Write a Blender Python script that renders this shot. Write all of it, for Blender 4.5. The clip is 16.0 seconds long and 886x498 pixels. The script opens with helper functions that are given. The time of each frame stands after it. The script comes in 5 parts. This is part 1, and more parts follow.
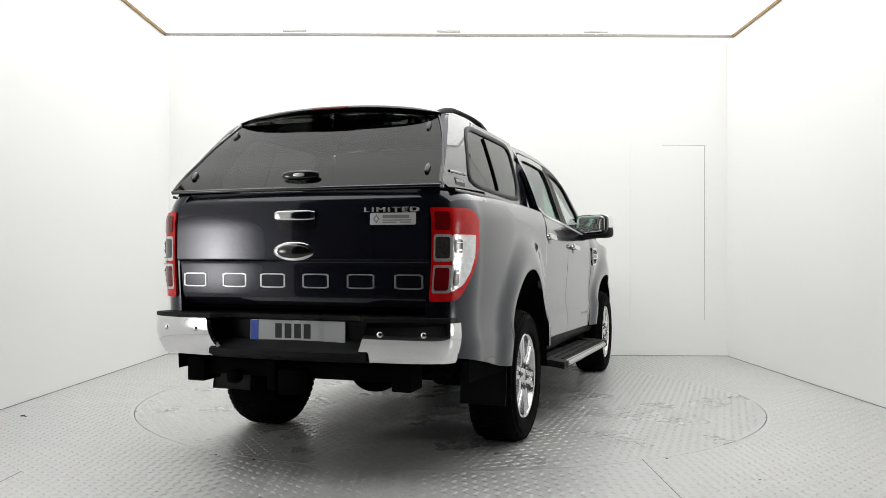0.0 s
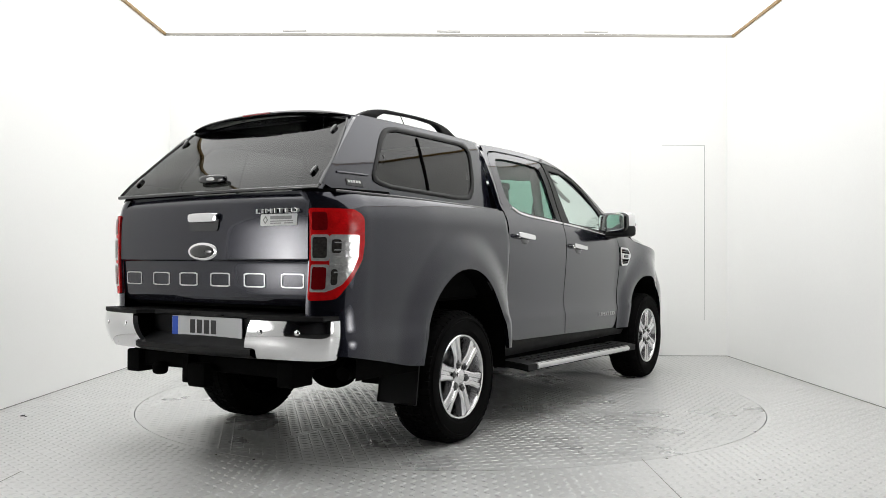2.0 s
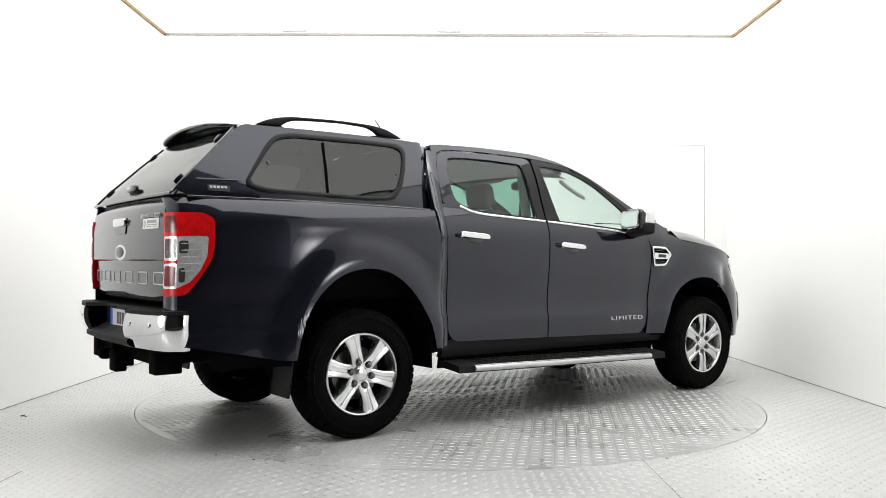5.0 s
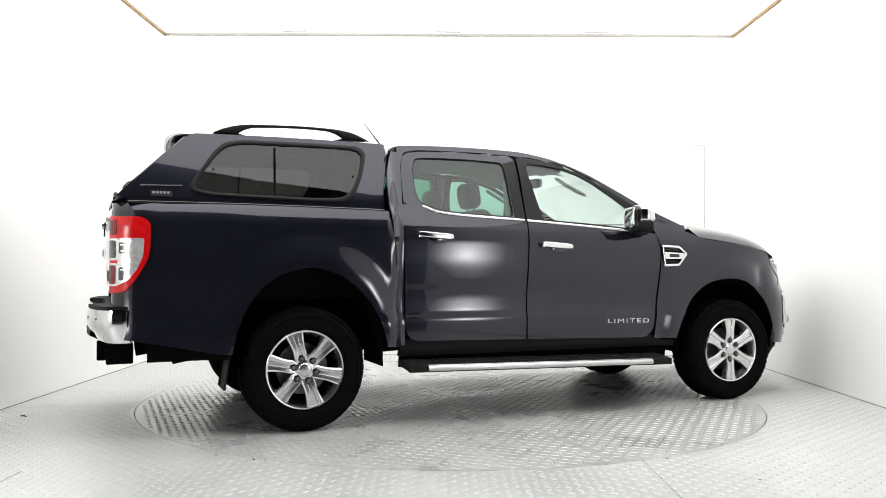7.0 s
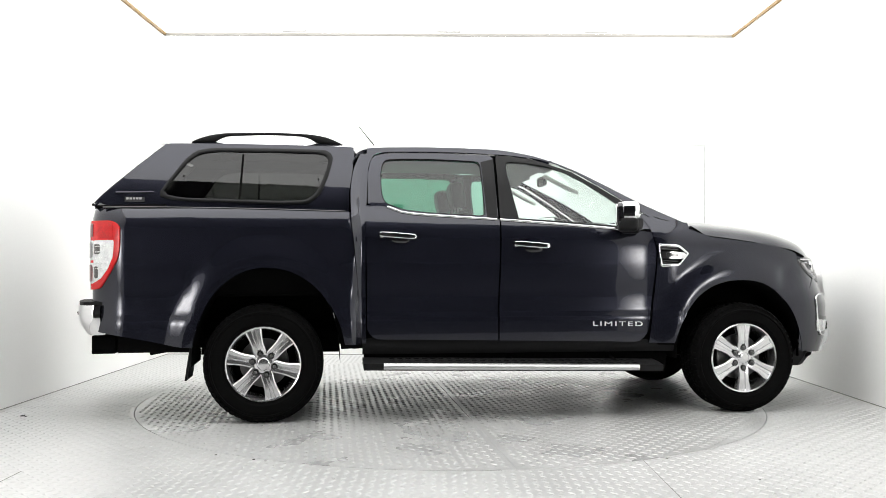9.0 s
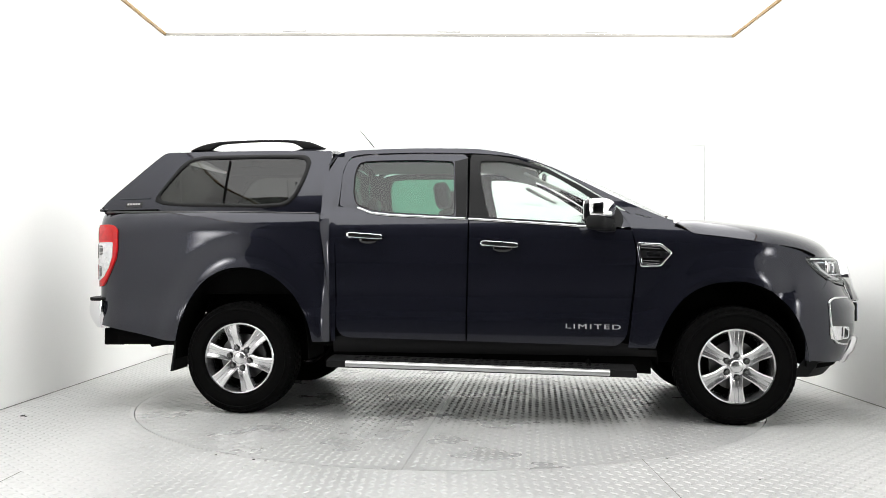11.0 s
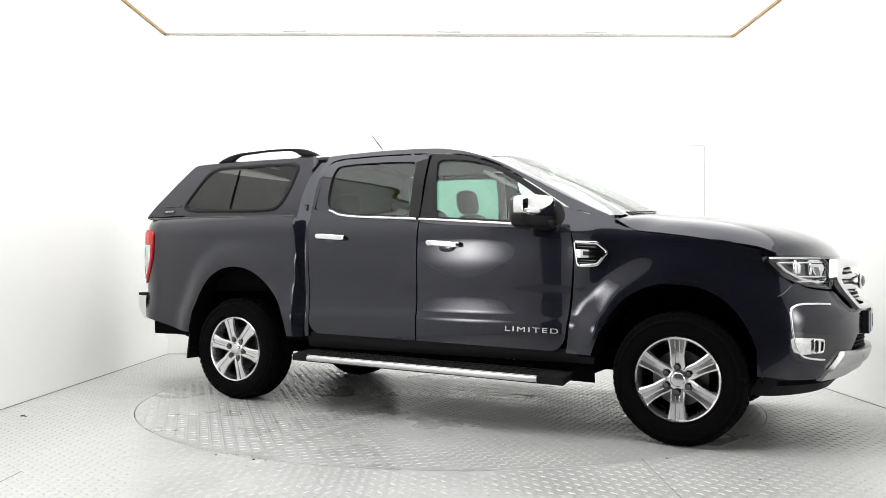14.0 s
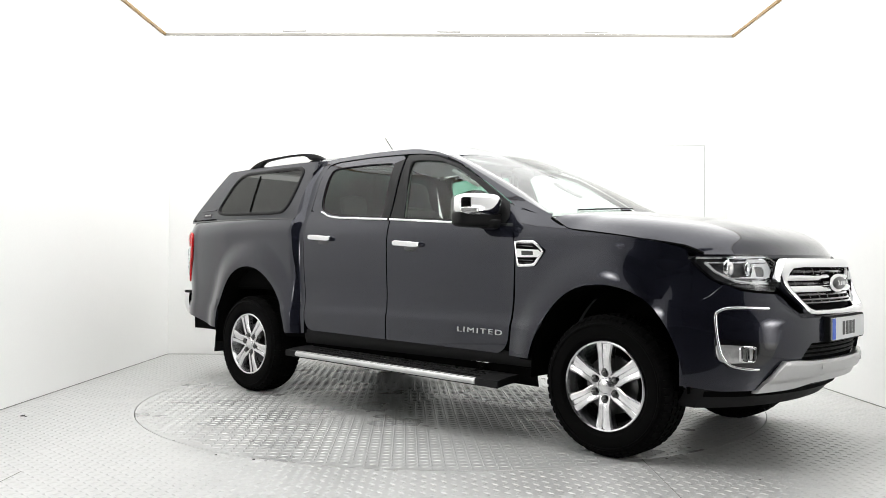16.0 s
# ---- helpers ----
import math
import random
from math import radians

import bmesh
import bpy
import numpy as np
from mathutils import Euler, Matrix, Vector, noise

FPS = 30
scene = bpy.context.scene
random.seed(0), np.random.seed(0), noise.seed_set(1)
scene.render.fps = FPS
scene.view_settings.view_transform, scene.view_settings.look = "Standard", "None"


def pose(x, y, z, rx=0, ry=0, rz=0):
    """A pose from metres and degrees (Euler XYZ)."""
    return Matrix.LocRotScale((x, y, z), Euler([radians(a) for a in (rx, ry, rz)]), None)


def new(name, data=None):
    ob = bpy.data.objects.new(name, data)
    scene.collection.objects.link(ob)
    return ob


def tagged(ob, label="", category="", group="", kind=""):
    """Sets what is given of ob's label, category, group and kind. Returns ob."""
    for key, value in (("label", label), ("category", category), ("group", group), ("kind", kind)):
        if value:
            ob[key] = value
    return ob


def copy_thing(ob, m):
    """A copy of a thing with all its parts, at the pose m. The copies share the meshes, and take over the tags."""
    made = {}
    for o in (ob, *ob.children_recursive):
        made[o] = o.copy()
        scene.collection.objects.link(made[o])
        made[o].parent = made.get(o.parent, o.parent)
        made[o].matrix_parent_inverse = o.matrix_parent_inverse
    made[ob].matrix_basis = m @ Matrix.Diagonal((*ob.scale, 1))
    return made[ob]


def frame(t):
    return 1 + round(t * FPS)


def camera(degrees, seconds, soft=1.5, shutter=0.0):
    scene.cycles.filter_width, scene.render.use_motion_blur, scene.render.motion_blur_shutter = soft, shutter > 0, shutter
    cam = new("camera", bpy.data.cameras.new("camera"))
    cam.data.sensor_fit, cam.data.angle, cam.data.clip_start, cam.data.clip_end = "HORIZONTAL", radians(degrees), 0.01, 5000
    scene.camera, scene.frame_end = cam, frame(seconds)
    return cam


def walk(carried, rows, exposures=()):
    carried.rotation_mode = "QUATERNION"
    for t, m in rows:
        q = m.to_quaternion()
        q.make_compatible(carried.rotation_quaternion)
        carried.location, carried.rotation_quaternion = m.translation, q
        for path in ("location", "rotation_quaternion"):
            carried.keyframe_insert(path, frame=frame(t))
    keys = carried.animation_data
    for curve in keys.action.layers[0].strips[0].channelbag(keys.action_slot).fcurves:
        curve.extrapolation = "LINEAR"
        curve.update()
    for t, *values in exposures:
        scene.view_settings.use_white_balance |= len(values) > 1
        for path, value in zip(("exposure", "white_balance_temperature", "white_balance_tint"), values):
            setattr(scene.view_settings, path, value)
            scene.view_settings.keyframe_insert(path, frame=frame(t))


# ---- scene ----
# A static camera on a stand, in front of a turntable in a white studio.
EYE, TILT, LEAN = (0.0, -6.286, 1.018), 0.89, 0.21
cam = camera(56.36, 16.0, soft=0.8)
VIEW = pose(*EYE, 90 + TILT, 0, 0) @ pose(0, 0, 0, 0, 0, LEAN)
walk(cam, [(0.0, VIEW), (16.0, VIEW)], exposures=[(0.0, -0.55), (1.5, -0.48), (3.5, -0.28), (7.0, 0.0), (9.0, 0.08), (12.5, 0.0), (14.5, -0.08), (16.0, -0.12)])

# ---- light ----
world = bpy.data.worlds.new("studio_world")
scene.world = world
world.use_nodes = True
world.node_tree.nodes["Background"].inputs[0].default_value = (0.5, 0.52, 0.55, 1)
world.node_tree.nodes["Background"].inputs[1].default_value = 0.02
CEILING_GLOW = 3.25
WALL_GLOW_POWER = 23.0

# ---- the plan, in metres ----
AXIS = (0.054, 0.0)            # turntable axis
TABLE_R = 2.235
X_LEFT, X_RIGHT, Y_BACK, Y_OPEN, Z_CEIL = -3.0, 3.11, 2.57, -4.3, 3.47
Y_GLOW = -3.4       # front edge of the luminous ceiling
Y_WALL = 2.755      # the far wall stands a little behind the edge of the luminous ceiling


# ---- materials ----
def mat(name, color, rough=0.5, metal=0.0, var=0.08, scale=6.0, fine=120.0, bump=0.0, bump_scale=None, coat=0.0, spec=0.5, rough_var=0.08):
    m = bpy.data.materials.new(name)
    m.use_nodes = True
    n, l = m.node_tree.nodes, m.node_tree.links
    b = n["Principled BSDF"]
    co = n.new("ShaderNodeTexCoord")
    big = n.new("ShaderNodeTexNoise")
    big.inputs["Scale"].default_value, big.inputs["Detail"].default_value = scale, 4
    small = n.new("ShaderNodeTexNoise")
    small.inputs["Scale"].default_value, small.inputs["Detail"].default_value = fine, 3
    for t in (big, small):
        l.new(co.outputs["Object"], t.inputs["Vector"])
    add = n.new("ShaderNodeMath")
    add.operation = "ADD"
    l.new(big.outputs["Fac"], add.inputs[0])
    l.new(small.outputs["Fac"], add.inputs[1])
    ramp = n.new("ShaderNodeMapRange")
    ramp.inputs["From Min"].default_value, ramp.inputs["From Max"].default_value = 0.6, 1.4
    ramp.inputs["To Min"].default_value, ramp.inputs["To Max"].default_value = 1 - var, 1 + var
    l.new(add.outputs[0], ramp.inputs["Value"])
    mul = n.new("ShaderNodeVectorMath")
    mul.operation = "SCALE"
    mul.inputs[0].default_value = color[:3]
    l.new(ramp.outputs[0], mul.inputs["Scale"])
    l.new(mul.outputs[0], b.inputs["Base Color"])
    rr = n.new("ShaderNodeMapRange")
    rr.inputs["From Min"].default_value, rr.inputs["From Max"].default_value = 0.3, 0.7
    rr.inputs["To Min"].default_value, rr.inputs["To Max"].default_value = max(0.0, rough * (1 - rough_var)), min(1.0, rough * (1 + rough_var))
    l.new(big.outputs["Fac"], rr.inputs["Value"])
    l.new(rr.outputs[0], b.inputs["Roughness"])
    b.inputs["Metallic"].default_value = metal
    b.inputs["Coat Weight"].default_value = coat
    b.inputs["Coat Roughness"].default_value = 0.03
    b.inputs["Specular IOR Level"].default_value = spec
    if bump:
        bp = n.new("ShaderNodeBump")
        bp.inputs["Strength"].default_value, bp.inputs["Distance"].default_value = bump, 0.002
        if bump_scale:
            t = n.new("ShaderNodeTexNoise")
            t.inputs["Scale"].default_value, t.inputs["Detail"].default_value = bump_scale, 2
            l.new(co.outputs["Object"], t.inputs["Vector"])
            l.new(t.outputs["Fac"], bp.inputs["Height"])
        else:
            l.new(small.outputs["Fac"], bp.inputs["Height"])
        l.new(bp.outputs[0], b.inputs["Normal"])
    return m


def glow(name, color, strength):
    m = bpy.data.materials.new(name)
    m.use_nodes = True
    n = m.node_tree.nodes
    n.remove(n["Principled BSDF"])
    e = n.new("ShaderNodeEmission")
    e.inputs[0].default_value, e.inputs[1].default_value = (*color, 1), strength
    m.node_tree.links.new(e.outputs[0], n["Material Output"].inputs[0])
    return m


def glass(name, tint, f0=0.05):
    """Thin tinted glazing: tinted see-through, with gloss that grows towards grazing sight."""
    m = bpy.data.materials.new(name)
    m.use_nodes = True
    n, l = m.node_tree.nodes, m.node_tree.links
    n.remove(n["Principled BSDF"])
    tr, gl, mix, lw, pw, ma = (n.new("ShaderNode" + k) for k in ("BsdfTransparent", "BsdfGlossy", "MixShader", "LayerWeight", "Math", "Math"))
    tr.inputs[0].default_value = (*tint, 1)
    gl.inputs["Roughness"].default_value = 0.0
    lw.inputs["Blend"].default_value = 0.5
    pw.operation, pw.inputs[1].default_value = "POWER", 5.0
    ma.operation, ma.inputs[1].default_value, ma.inputs[2].default_value = "MULTIPLY_ADD", 1 - f0, f0
    l.new(lw.outputs["Facing"], pw.inputs[0])
    l.new(pw.outputs[0], ma.inputs[0])
    l.new(ma.outputs[0], mix.inputs[0])
    l.new(tr.outputs[0], mix.inputs[1])
    l.new(gl.outputs[0], mix.inputs[2])
    l.new(mix.outputs[0], n["Material Output"].inputs[0])
    return m


M_WALL = mat("white_wall_paint", (0.92, 0.92, 0.905), 0.55, var=0.015, scale=0.8, fine=60, bump=0.05)
M_CEIL = glow("light_ceiling_fabric", (1.0, 1.0, 0.985), CEILING_GLOW)
M_WALL_GLOW = glow("soft_wall_glow", (1.0, 0.99, 0.97), WALL_GLOW_POWER)
_n, _l = M_WALL_GLOW.node_tree.nodes, M_WALL_GLOW.node_tree.links          # added glow: bright middle, fading to about wall brightness at its edge
_co, _map, _gr, _pw, _mu = (_n.new("ShaderNode" + k) for k in ("TexCoord", "Mapping", "TexGradient", "Math", "Math"))
_gr.gradient_type = "SPHERICAL"
_map.inputs["Scale"].default_value = (1.55, 1.55, 1.55)
_pw.operation, _pw.inputs[1].default_value = "POWER", 1.9
_mu.operation, _mu.inputs[1].default_value, _mu.inputs[2].default_value = "MULTIPLY_ADD", WALL_GLOW_POWER, 0.9
_l.new(_co.outputs["Object"], _map.inputs["Vector"])
_l.new(_map.outputs[0], _gr.inputs["Vector"])
_l.new(_gr.outputs["Fac"], _pw.inputs[0])
_l.new(_pw.outputs[0], _mu.inputs[0])
_l.new(_mu.outputs[0], _n["Emission"].inputs[1])
M_WOOD = mat("ochre_wood_batten", (0.27, 0.17, 0.06), 0.6, var=0.2, scale=4, fine=40)
M_ALU = mat("aluminium_profile", (0.34, 0.33, 0.30), 0.45, 0.2, var=0.05)
M_CLAMP = mat("white_lacquered_steel", (0.62, 0.61, 0.59), 0.4, var=0.05)
M_FLOOR = mat("worn_grey_tread_plate", (0.57, 0.57, 0.565), 0.38, 0.28, var=0.10, scale=1.3, fine=35, rough_var=0.25)
M_TABLE = mat("worn_grey_turntable_plate", (0.55, 0.55, 0.545), 0.31, 0.34, var=0.12, scale=1.7, fine=30, rough_var=0.3)
M_FLECK = mat("pale_dried_paint", (0.78, 0.78, 0.77), 0.6, var=0.1, scale=30)
M_PIT = mat("dark_gap", (0.03, 0.03, 0.03), 0.8)
M_JOINT = mat("grey_joint", (0.22, 0.22, 0.21), 0.8, var=0.3, scale=3, fine=20)
M_SEAL = mat("grey_joint_seal", (0.28, 0.28, 0.27), 0.8, var=0.25, scale=3, fine=20)
M_HALL = mat("dark_hall_wall", (0.060, 0.060, 0.066), 0.7, var=0.2, scale=1)
M_PAINT = mat("dark_blue_grey_metallic_paint", (0.0160, 0.0170, 0.0270), 0.21, 0.50, var=0.06, scale=2, fine=900, coat=1.0, rough_var=0.02, spec=0.15)
M_PAINT.node_tree.nodes["Principled BSDF"].inputs["Coat IOR"].default_value = 1.46
M_BLACK = mat("black_textured_plastic", (0.009, 0.009, 0.0095), 0.6, var=0.15, scale=10, fine=400, bump=0.15, spec=0.18)
M_TRIM = mat("satin_black_rubber_trim", (0.005, 0.005, 0.0055), 0.42, var=0.1, scale=10, fine=300, spec=0.22)
M_GLOSS = mat("gloss_black_trim", (0.008, 0.008, 0.009), 0.12, var=0.05, coat=0.6)
M_UNDER = mat("black_underbody", (0.004, 0.004, 0.004), 0.85, var=0.3, scale=8, fine=90, spec=0.02)
M_RUBBER = mat("tyre_rubber", (0.0035, 0.0035, 0.0035), 0.75, var=0.2, scale=12, fine=200, bump=0.2, spec=0.04)
M_CHROME = mat("polished_chrome", (0.82, 0.82, 0.83), 0.06, 1.0, var=0.01)
M_ALLOY = mat("machined_silver_alloy", (0.70, 0.70, 0.71), 0.22, 0.95, var=0.05, scale=20, fine=300)
M_SKID = mat("silver_painted_plastic", (0.55, 0.55, 0.55), 0.3, 0.7, var=0.05)
M_SILVER = mat("satin_silver_badge", (0.60, 0.60, 0.60), 0.3, 0.25, var=0.03)
M_STEEL = mat("brake_steel", (0.13, 0.13, 0.13), 0.35, 0.9, var=0.2)
M_RED = mat("red_lamp_lens", (0.62, 0.007, 0.009), 0.12, var=0.25, scale=22, bump=0.35, bump_scale=45, coat=0.4, spec=0.3)
M_DKRED = mat("dark_red_lamp_lens", (0.16, 0.003, 0.005), 0.12, var=0.2, scale=60, coat=0.6, spec=0.3)
M_CLEARLAMP = mat("clear_silver_lamp_lens", (0.84, 0.84, 0.84), 0.12, 0.55, var=0.25, scale=35, fine=90, bump=1.0, bump_scale=38, coat=1.0)
M_HOUSING = mat("dark_lamp_housing", (0.20, 0.20, 0.205), 0.25, 0.5, var=0.3, scale=40)
M_SMOKE = mat("smoked_lamp_lens", (0.06, 0.055, 0.052), 0.14, 0.3, var=0.4, scale=60, coat=1.0)
M_PLATE = mat("white_reflective_plate", (0.62, 0.63, 0.64), 0.35, var=0.02)
M_MIRROR = mat("mirror_glass", (0.8, 0.8, 0.8), 0.02, 1.0, var=0)
M_BLUE = mat("blue_plate_band", (0.02, 0.09, 0.55), 0.35)
M_INK = mat("black_ink", (0.012, 0.012, 0.014), 0.4)
M_STICKER = mat("white_sticker", (0.75, 0.75, 0.75), 0.35, var=0.02)
M_GREYTEXT = mat("grey_sticker_print", (0.3, 0.3, 0.3), 0.4)
M_SEAT = mat("black_leather", (0.018, 0.018, 0.018), 0.45, var=0.2, scale=20, fine=200, bump=0.2)
M_DASH = mat("dark_grey_dash_plastic", (0.03, 0.03, 0.032), 0.5, var=0.1)
M_LINING = mat("pale_grey_roof_lining", (0.45, 0.45, 0.43), 0.9, var=0.05)
G_CLEAR = glass("green_tinted_glass", (0.86, 0.95, 0.91), 0.06)
G_PRIVACY = glass("dark_privacy_glass", (0.22, 0.46, 0.36), 0.06)
G_CANOPY = glass("smoked_canopy_glass", (0.14, 0.145, 0.14), 0.05)
G_LENS = glass("clear_lamp_cover", (0.93, 0.94, 0.95))
G_WIND = glass("windscreen_glass", (0.85, 0.93, 0.90), 0.12)


# ---- mesh helpers ----
def finish(me, ob_mat, sharp=32):
    me.materials.append(ob_mat)
    for p in me.polygons:
        p.use_smooth = True
    me.set_sharp_from_angle(angle=radians(sharp))


def part(name, bm, material, parent=None, label="", sharp=32):
    me = bpy.data.meshes.new(name)
    bm.to_mesh(me)
    bm.free()
    finish(me, material, sharp)
    ob = new(name, me)
    ob.parent = parent
    return tagged(ob, label)


def made(name, verts, faces, material, parent=None, label="", sharp=32, fix=True):
    me = bpy.data.meshes.new(name)
    me.from_pydata([tuple(v) for v in verts], [], [tuple(f) for f in faces])
    if fix:
        bm = bmesh.new()
        bm.from_mesh(me)
        bmesh.ops.recalc_face_normals(bm, faces=bm.faces)
        bm.to_mesh(me)
        bm.free()
    finish(me, material, sharp)
    ob = new(name, me)
    ob.parent = parent
    return tagged(ob, label)


def box_bm(lo, hi, bevel=0.0, seg=2, bm=None):
    bm = bm or bmesh.new()
    g = bmesh.ops.create_cube(bm, size=1)["verts"]
    for v in g:
        v.co = Vector([(lo[i] + hi[i]) / 2 + v.co[i] * (hi[i] - lo[i]) for i in range(3)])
    if bevel:
        es = {e for v in g for e in v.link_edges}
        bmesh.ops.bevel(bm, geom=list(es), offset=bevel, segments=seg, affect="EDGES", profile=0.5)
    return bm


def box(name, lo, hi, material, parent=None, bevel=0.004, label=""):
    return part(name, box_bm(lo, hi, bevel), material, parent, label)


def sm(points, x):
    """Smooth curve through points (x rising): monotone cubic."""
    xs, ys = zip(*points)
    if x <= xs[0]:
        return ys[0]
    if x >= xs[-1]:
        return ys[-1]
    d = [(ys[i + 1] - ys[i]) / (xs[i + 1] - xs[i]) for i in range(len(xs) - 1)]
    s = [d[0]] + [0.0 if d[i - 1] * d[i] <= 0 else 2 * d[i - 1] * d[i] / (d[i - 1] + d[i]) for i in range(1, len(d))] + [d[-1]]
    i = max(k for k in range(len(xs) - 1) if xs[k] <= x)
    h = xs[i + 1] - xs[i]
    t = (x - xs[i]) / h
    return (2 * t**3 - 3 * t**2 + 1) * ys[i] + (t**3 - 2 * t**2 + t) * h * s[i] + (3 * t**2 - 2 * t**3) * ys[i + 1] + (t**3 - t**2) * h * s[i + 1]


def smooth(a, b, x):
    t = min(1.0, max(0.0, (x - a) / (b - a)))
    return t * t * (3 - 2 * t)


def span(a, b, n):
    return [a + (b - a) * i / n for i in range(n + 1)]


def sheet(name, f, us, vs, material, parent=None, flange=0.0, inward=None, label="", close=False, sharp=32):
    """A curved sheet f(u, v); its rim is turned inwards by flange, along inward(point)."""
    nu, nv = len(us), len(vs)
    verts = [Vector(f(u, v)) for u in us for v in vs]
    faces = [(i * nv + j, (i + 1) * nv + j, (i + 1) * nv + j + 1, i * nv + j + 1) for i in range(nu - 1) for j in range(nv - 1)]
    if close:
        faces += [((nu - 1) * nv + j, j, j + 1, (nu - 1) * nv + j + 1) for j in range(nv - 1)]
    if flange:
        rim = [i * nv for i in range(nu)] + [(nu - 1) * nv + j for j in range(1, nv)] + [i * nv + nv - 1 for i in range(nu - 2, -1, -1)] + [j for j in range(nv - 2, 0, -1)]
        b0 = len(verts)
        for k in rim:
            verts.append(verts[k] + Vector(inward(verts[k])) * flange)
        n = len(rim)
        faces += [(rim[k], rim[(k + 1) % n], b0 + (k + 1) % n, b0 + k) for k in range(n)]
    return made(name, verts, faces, material, parent, label, sharp)


def loop(points, n, centre):
    """Resample a closed outline (star-shaped about centre) at n even angles, corners rounded by averaging."""
    cx, cz = centre
    out = []
    m = len(points)
    for k in range(n):
        a = 2 * math.pi * k / n
        dx, dz = math.cos(a), math.sin(a)
        best = None
        for i in range(m):
            (x1, z1), (x2, z2) = points[i], points[(i + 1) % m]
            ex, ez = x2 - x1, z2 - z1
            det = dx * -ez + dz * ex
            if abs(det) < 1e-12:
                continue
            px, pz = x1 - cx, z1 - cz
            r = (px * -ez + pz * ex) / det
            s = (dx * pz - dz * px) / det
            if r > 0 and -1e-9 <= s <= 1 + 1e-9 and (best is None or r < best):
                best = r
        out.append((cx + dx * best, cz + dz * best))
    return out


def rounded(points, r, seg=4):
    """Round each corner of a closed outline by about r."""
    out, m = [], len(points)
    for i in range(m):
        p0, p, p1 = (Vector(points[(i + k) % m]) for k in (-1, 0, 1))
        a, b = p0 - p, p1 - p
        ra, rb = min(r, a.length * 0.45), min(r, b.length * 0.45)
        s, e = p + a.normalized() * ra, p + b.normalized() * rb
        for k in range(seg + 1):
            t = k / seg
            out.append(tuple(s * (1 - t) ** 2 + p * 2 * t * (1 - t) + e * t * t))
    return out


def ring(name, outer, inner, place, material, parent, n=72, k=5, lip=0.02, label="", centre=None, rise=0.0, inlip=None):
    """A frame between two outlines, laid on a surface by place(a, b, off)."""
    c = centre or (sum(p[0] for p in inner) / len(inner), sum(p[1] for p in inner) / len(inner))
    o, i_ = loop(outer, n, c), loop(inner, n, c)
    rows = [(o, -lip)] + [([(o[q][0] + (i_[q][0] - o[q][0]) * t, o[q][1] + (i_[q][1] - o[q][1]) * t) for q in range(n)], rise * (1 - (2 * t - 1) ** 2)) for t in [j / k for j in range(k + 1)]] + [(i_, -(inlip if inlip is not None else lip))]
    verts = [place(p[0], p[1], off) for r, off in rows for p in r]
    faces = [(a * n + q, a * n + (q + 1) % n, (a + 1) * n + (q + 1) % n, (a + 1) * n + q) for a in range(len(rows) - 1) for q in range(n)]
    return made(name, verts, faces, material, parent, label)


def pad(name, outline, place, material, parent, off=0.003, lip=0.01, n=64, k=6, label="", centre=None, dome=0.0, direct=True):
    """A filled plate of that outline, standing off the surface, with a rim of depth lip."""
    c = centre or (sum(p[0] for p in outline) / len(outline), sum(p[1] for p in outline) / len(outline))
    if direct:
        o = []
        for q in range(len(outline)):
            (ax, az), (bx, bz) = outline[q], outline[(q + 1) % len(outline)]
            m_ = max(1, math.ceil(math.hypot(bx - ax, bz - az) / 0.03))
            o += [(ax + (bx - ax) * r / m_, az + (bz - az) * r / m_) for r in range(m_)]
        n = len(o)
    else:
        o = loop(outline, n, c)
    rows = [(o, off - lip)] + [([(c[0] + (p[0] - c[0]) * t, c[1] + (p[1] - c[1]) * t) for p in o], off + dome * (1 - t * t)) for t in [1 - j / k for j in range(k)]]
    verts = [place(p[0], p[1], f) for r, f in rows for p in r]
    faces = [(a * n + q, a * n + (q + 1) % n, (a + 1) * n + (q + 1) % n, (a + 1) * n + q) for a in range(len(rows) - 1) for q in range(n)]
    verts.append(place(c[0], c[1], off + dome))
    last = (len(rows) - 1) * n
    faces += [(last + q, last + (q + 1) % n, len(verts) - 1) for q in range(n)]
    return made(name, verts, faces, material, parent, label)


def lump(name, centre, size, material, parent=None, p=0.6, q=0.6, n=28, m=16, turn=None, label=""):
    """A superellipsoid: a box with rounded sides."""
    def pw(v, e):
        return math.copysign(abs(v) ** e, v)
    turn = turn or Matrix()
    verts, faces = [], []
    for i in range(m + 1):
        a = -math.pi / 2 + math.pi * i / m
        for j in range(n):
            b = 2 * math.pi * j / n
            v = Vector((size[0] / 2 * pw(math.cos(a), p) * pw(math.cos(b), q), size[1] / 2 * pw(math.cos(a), p) * pw(math.sin(b), q), size[2] / 2 * pw(math.sin(a), p)))
            verts.append(Vector(centre) + turn.to_3x3() @ v)
    for i in range(m):
        for j in range(n):
            faces.append((i * n + j, i * n + (j + 1) % n, (i + 1) * n + (j + 1) % n, (i + 1) * n + j))
    ob = made(name, verts, faces, material, parent, label)
    return ob


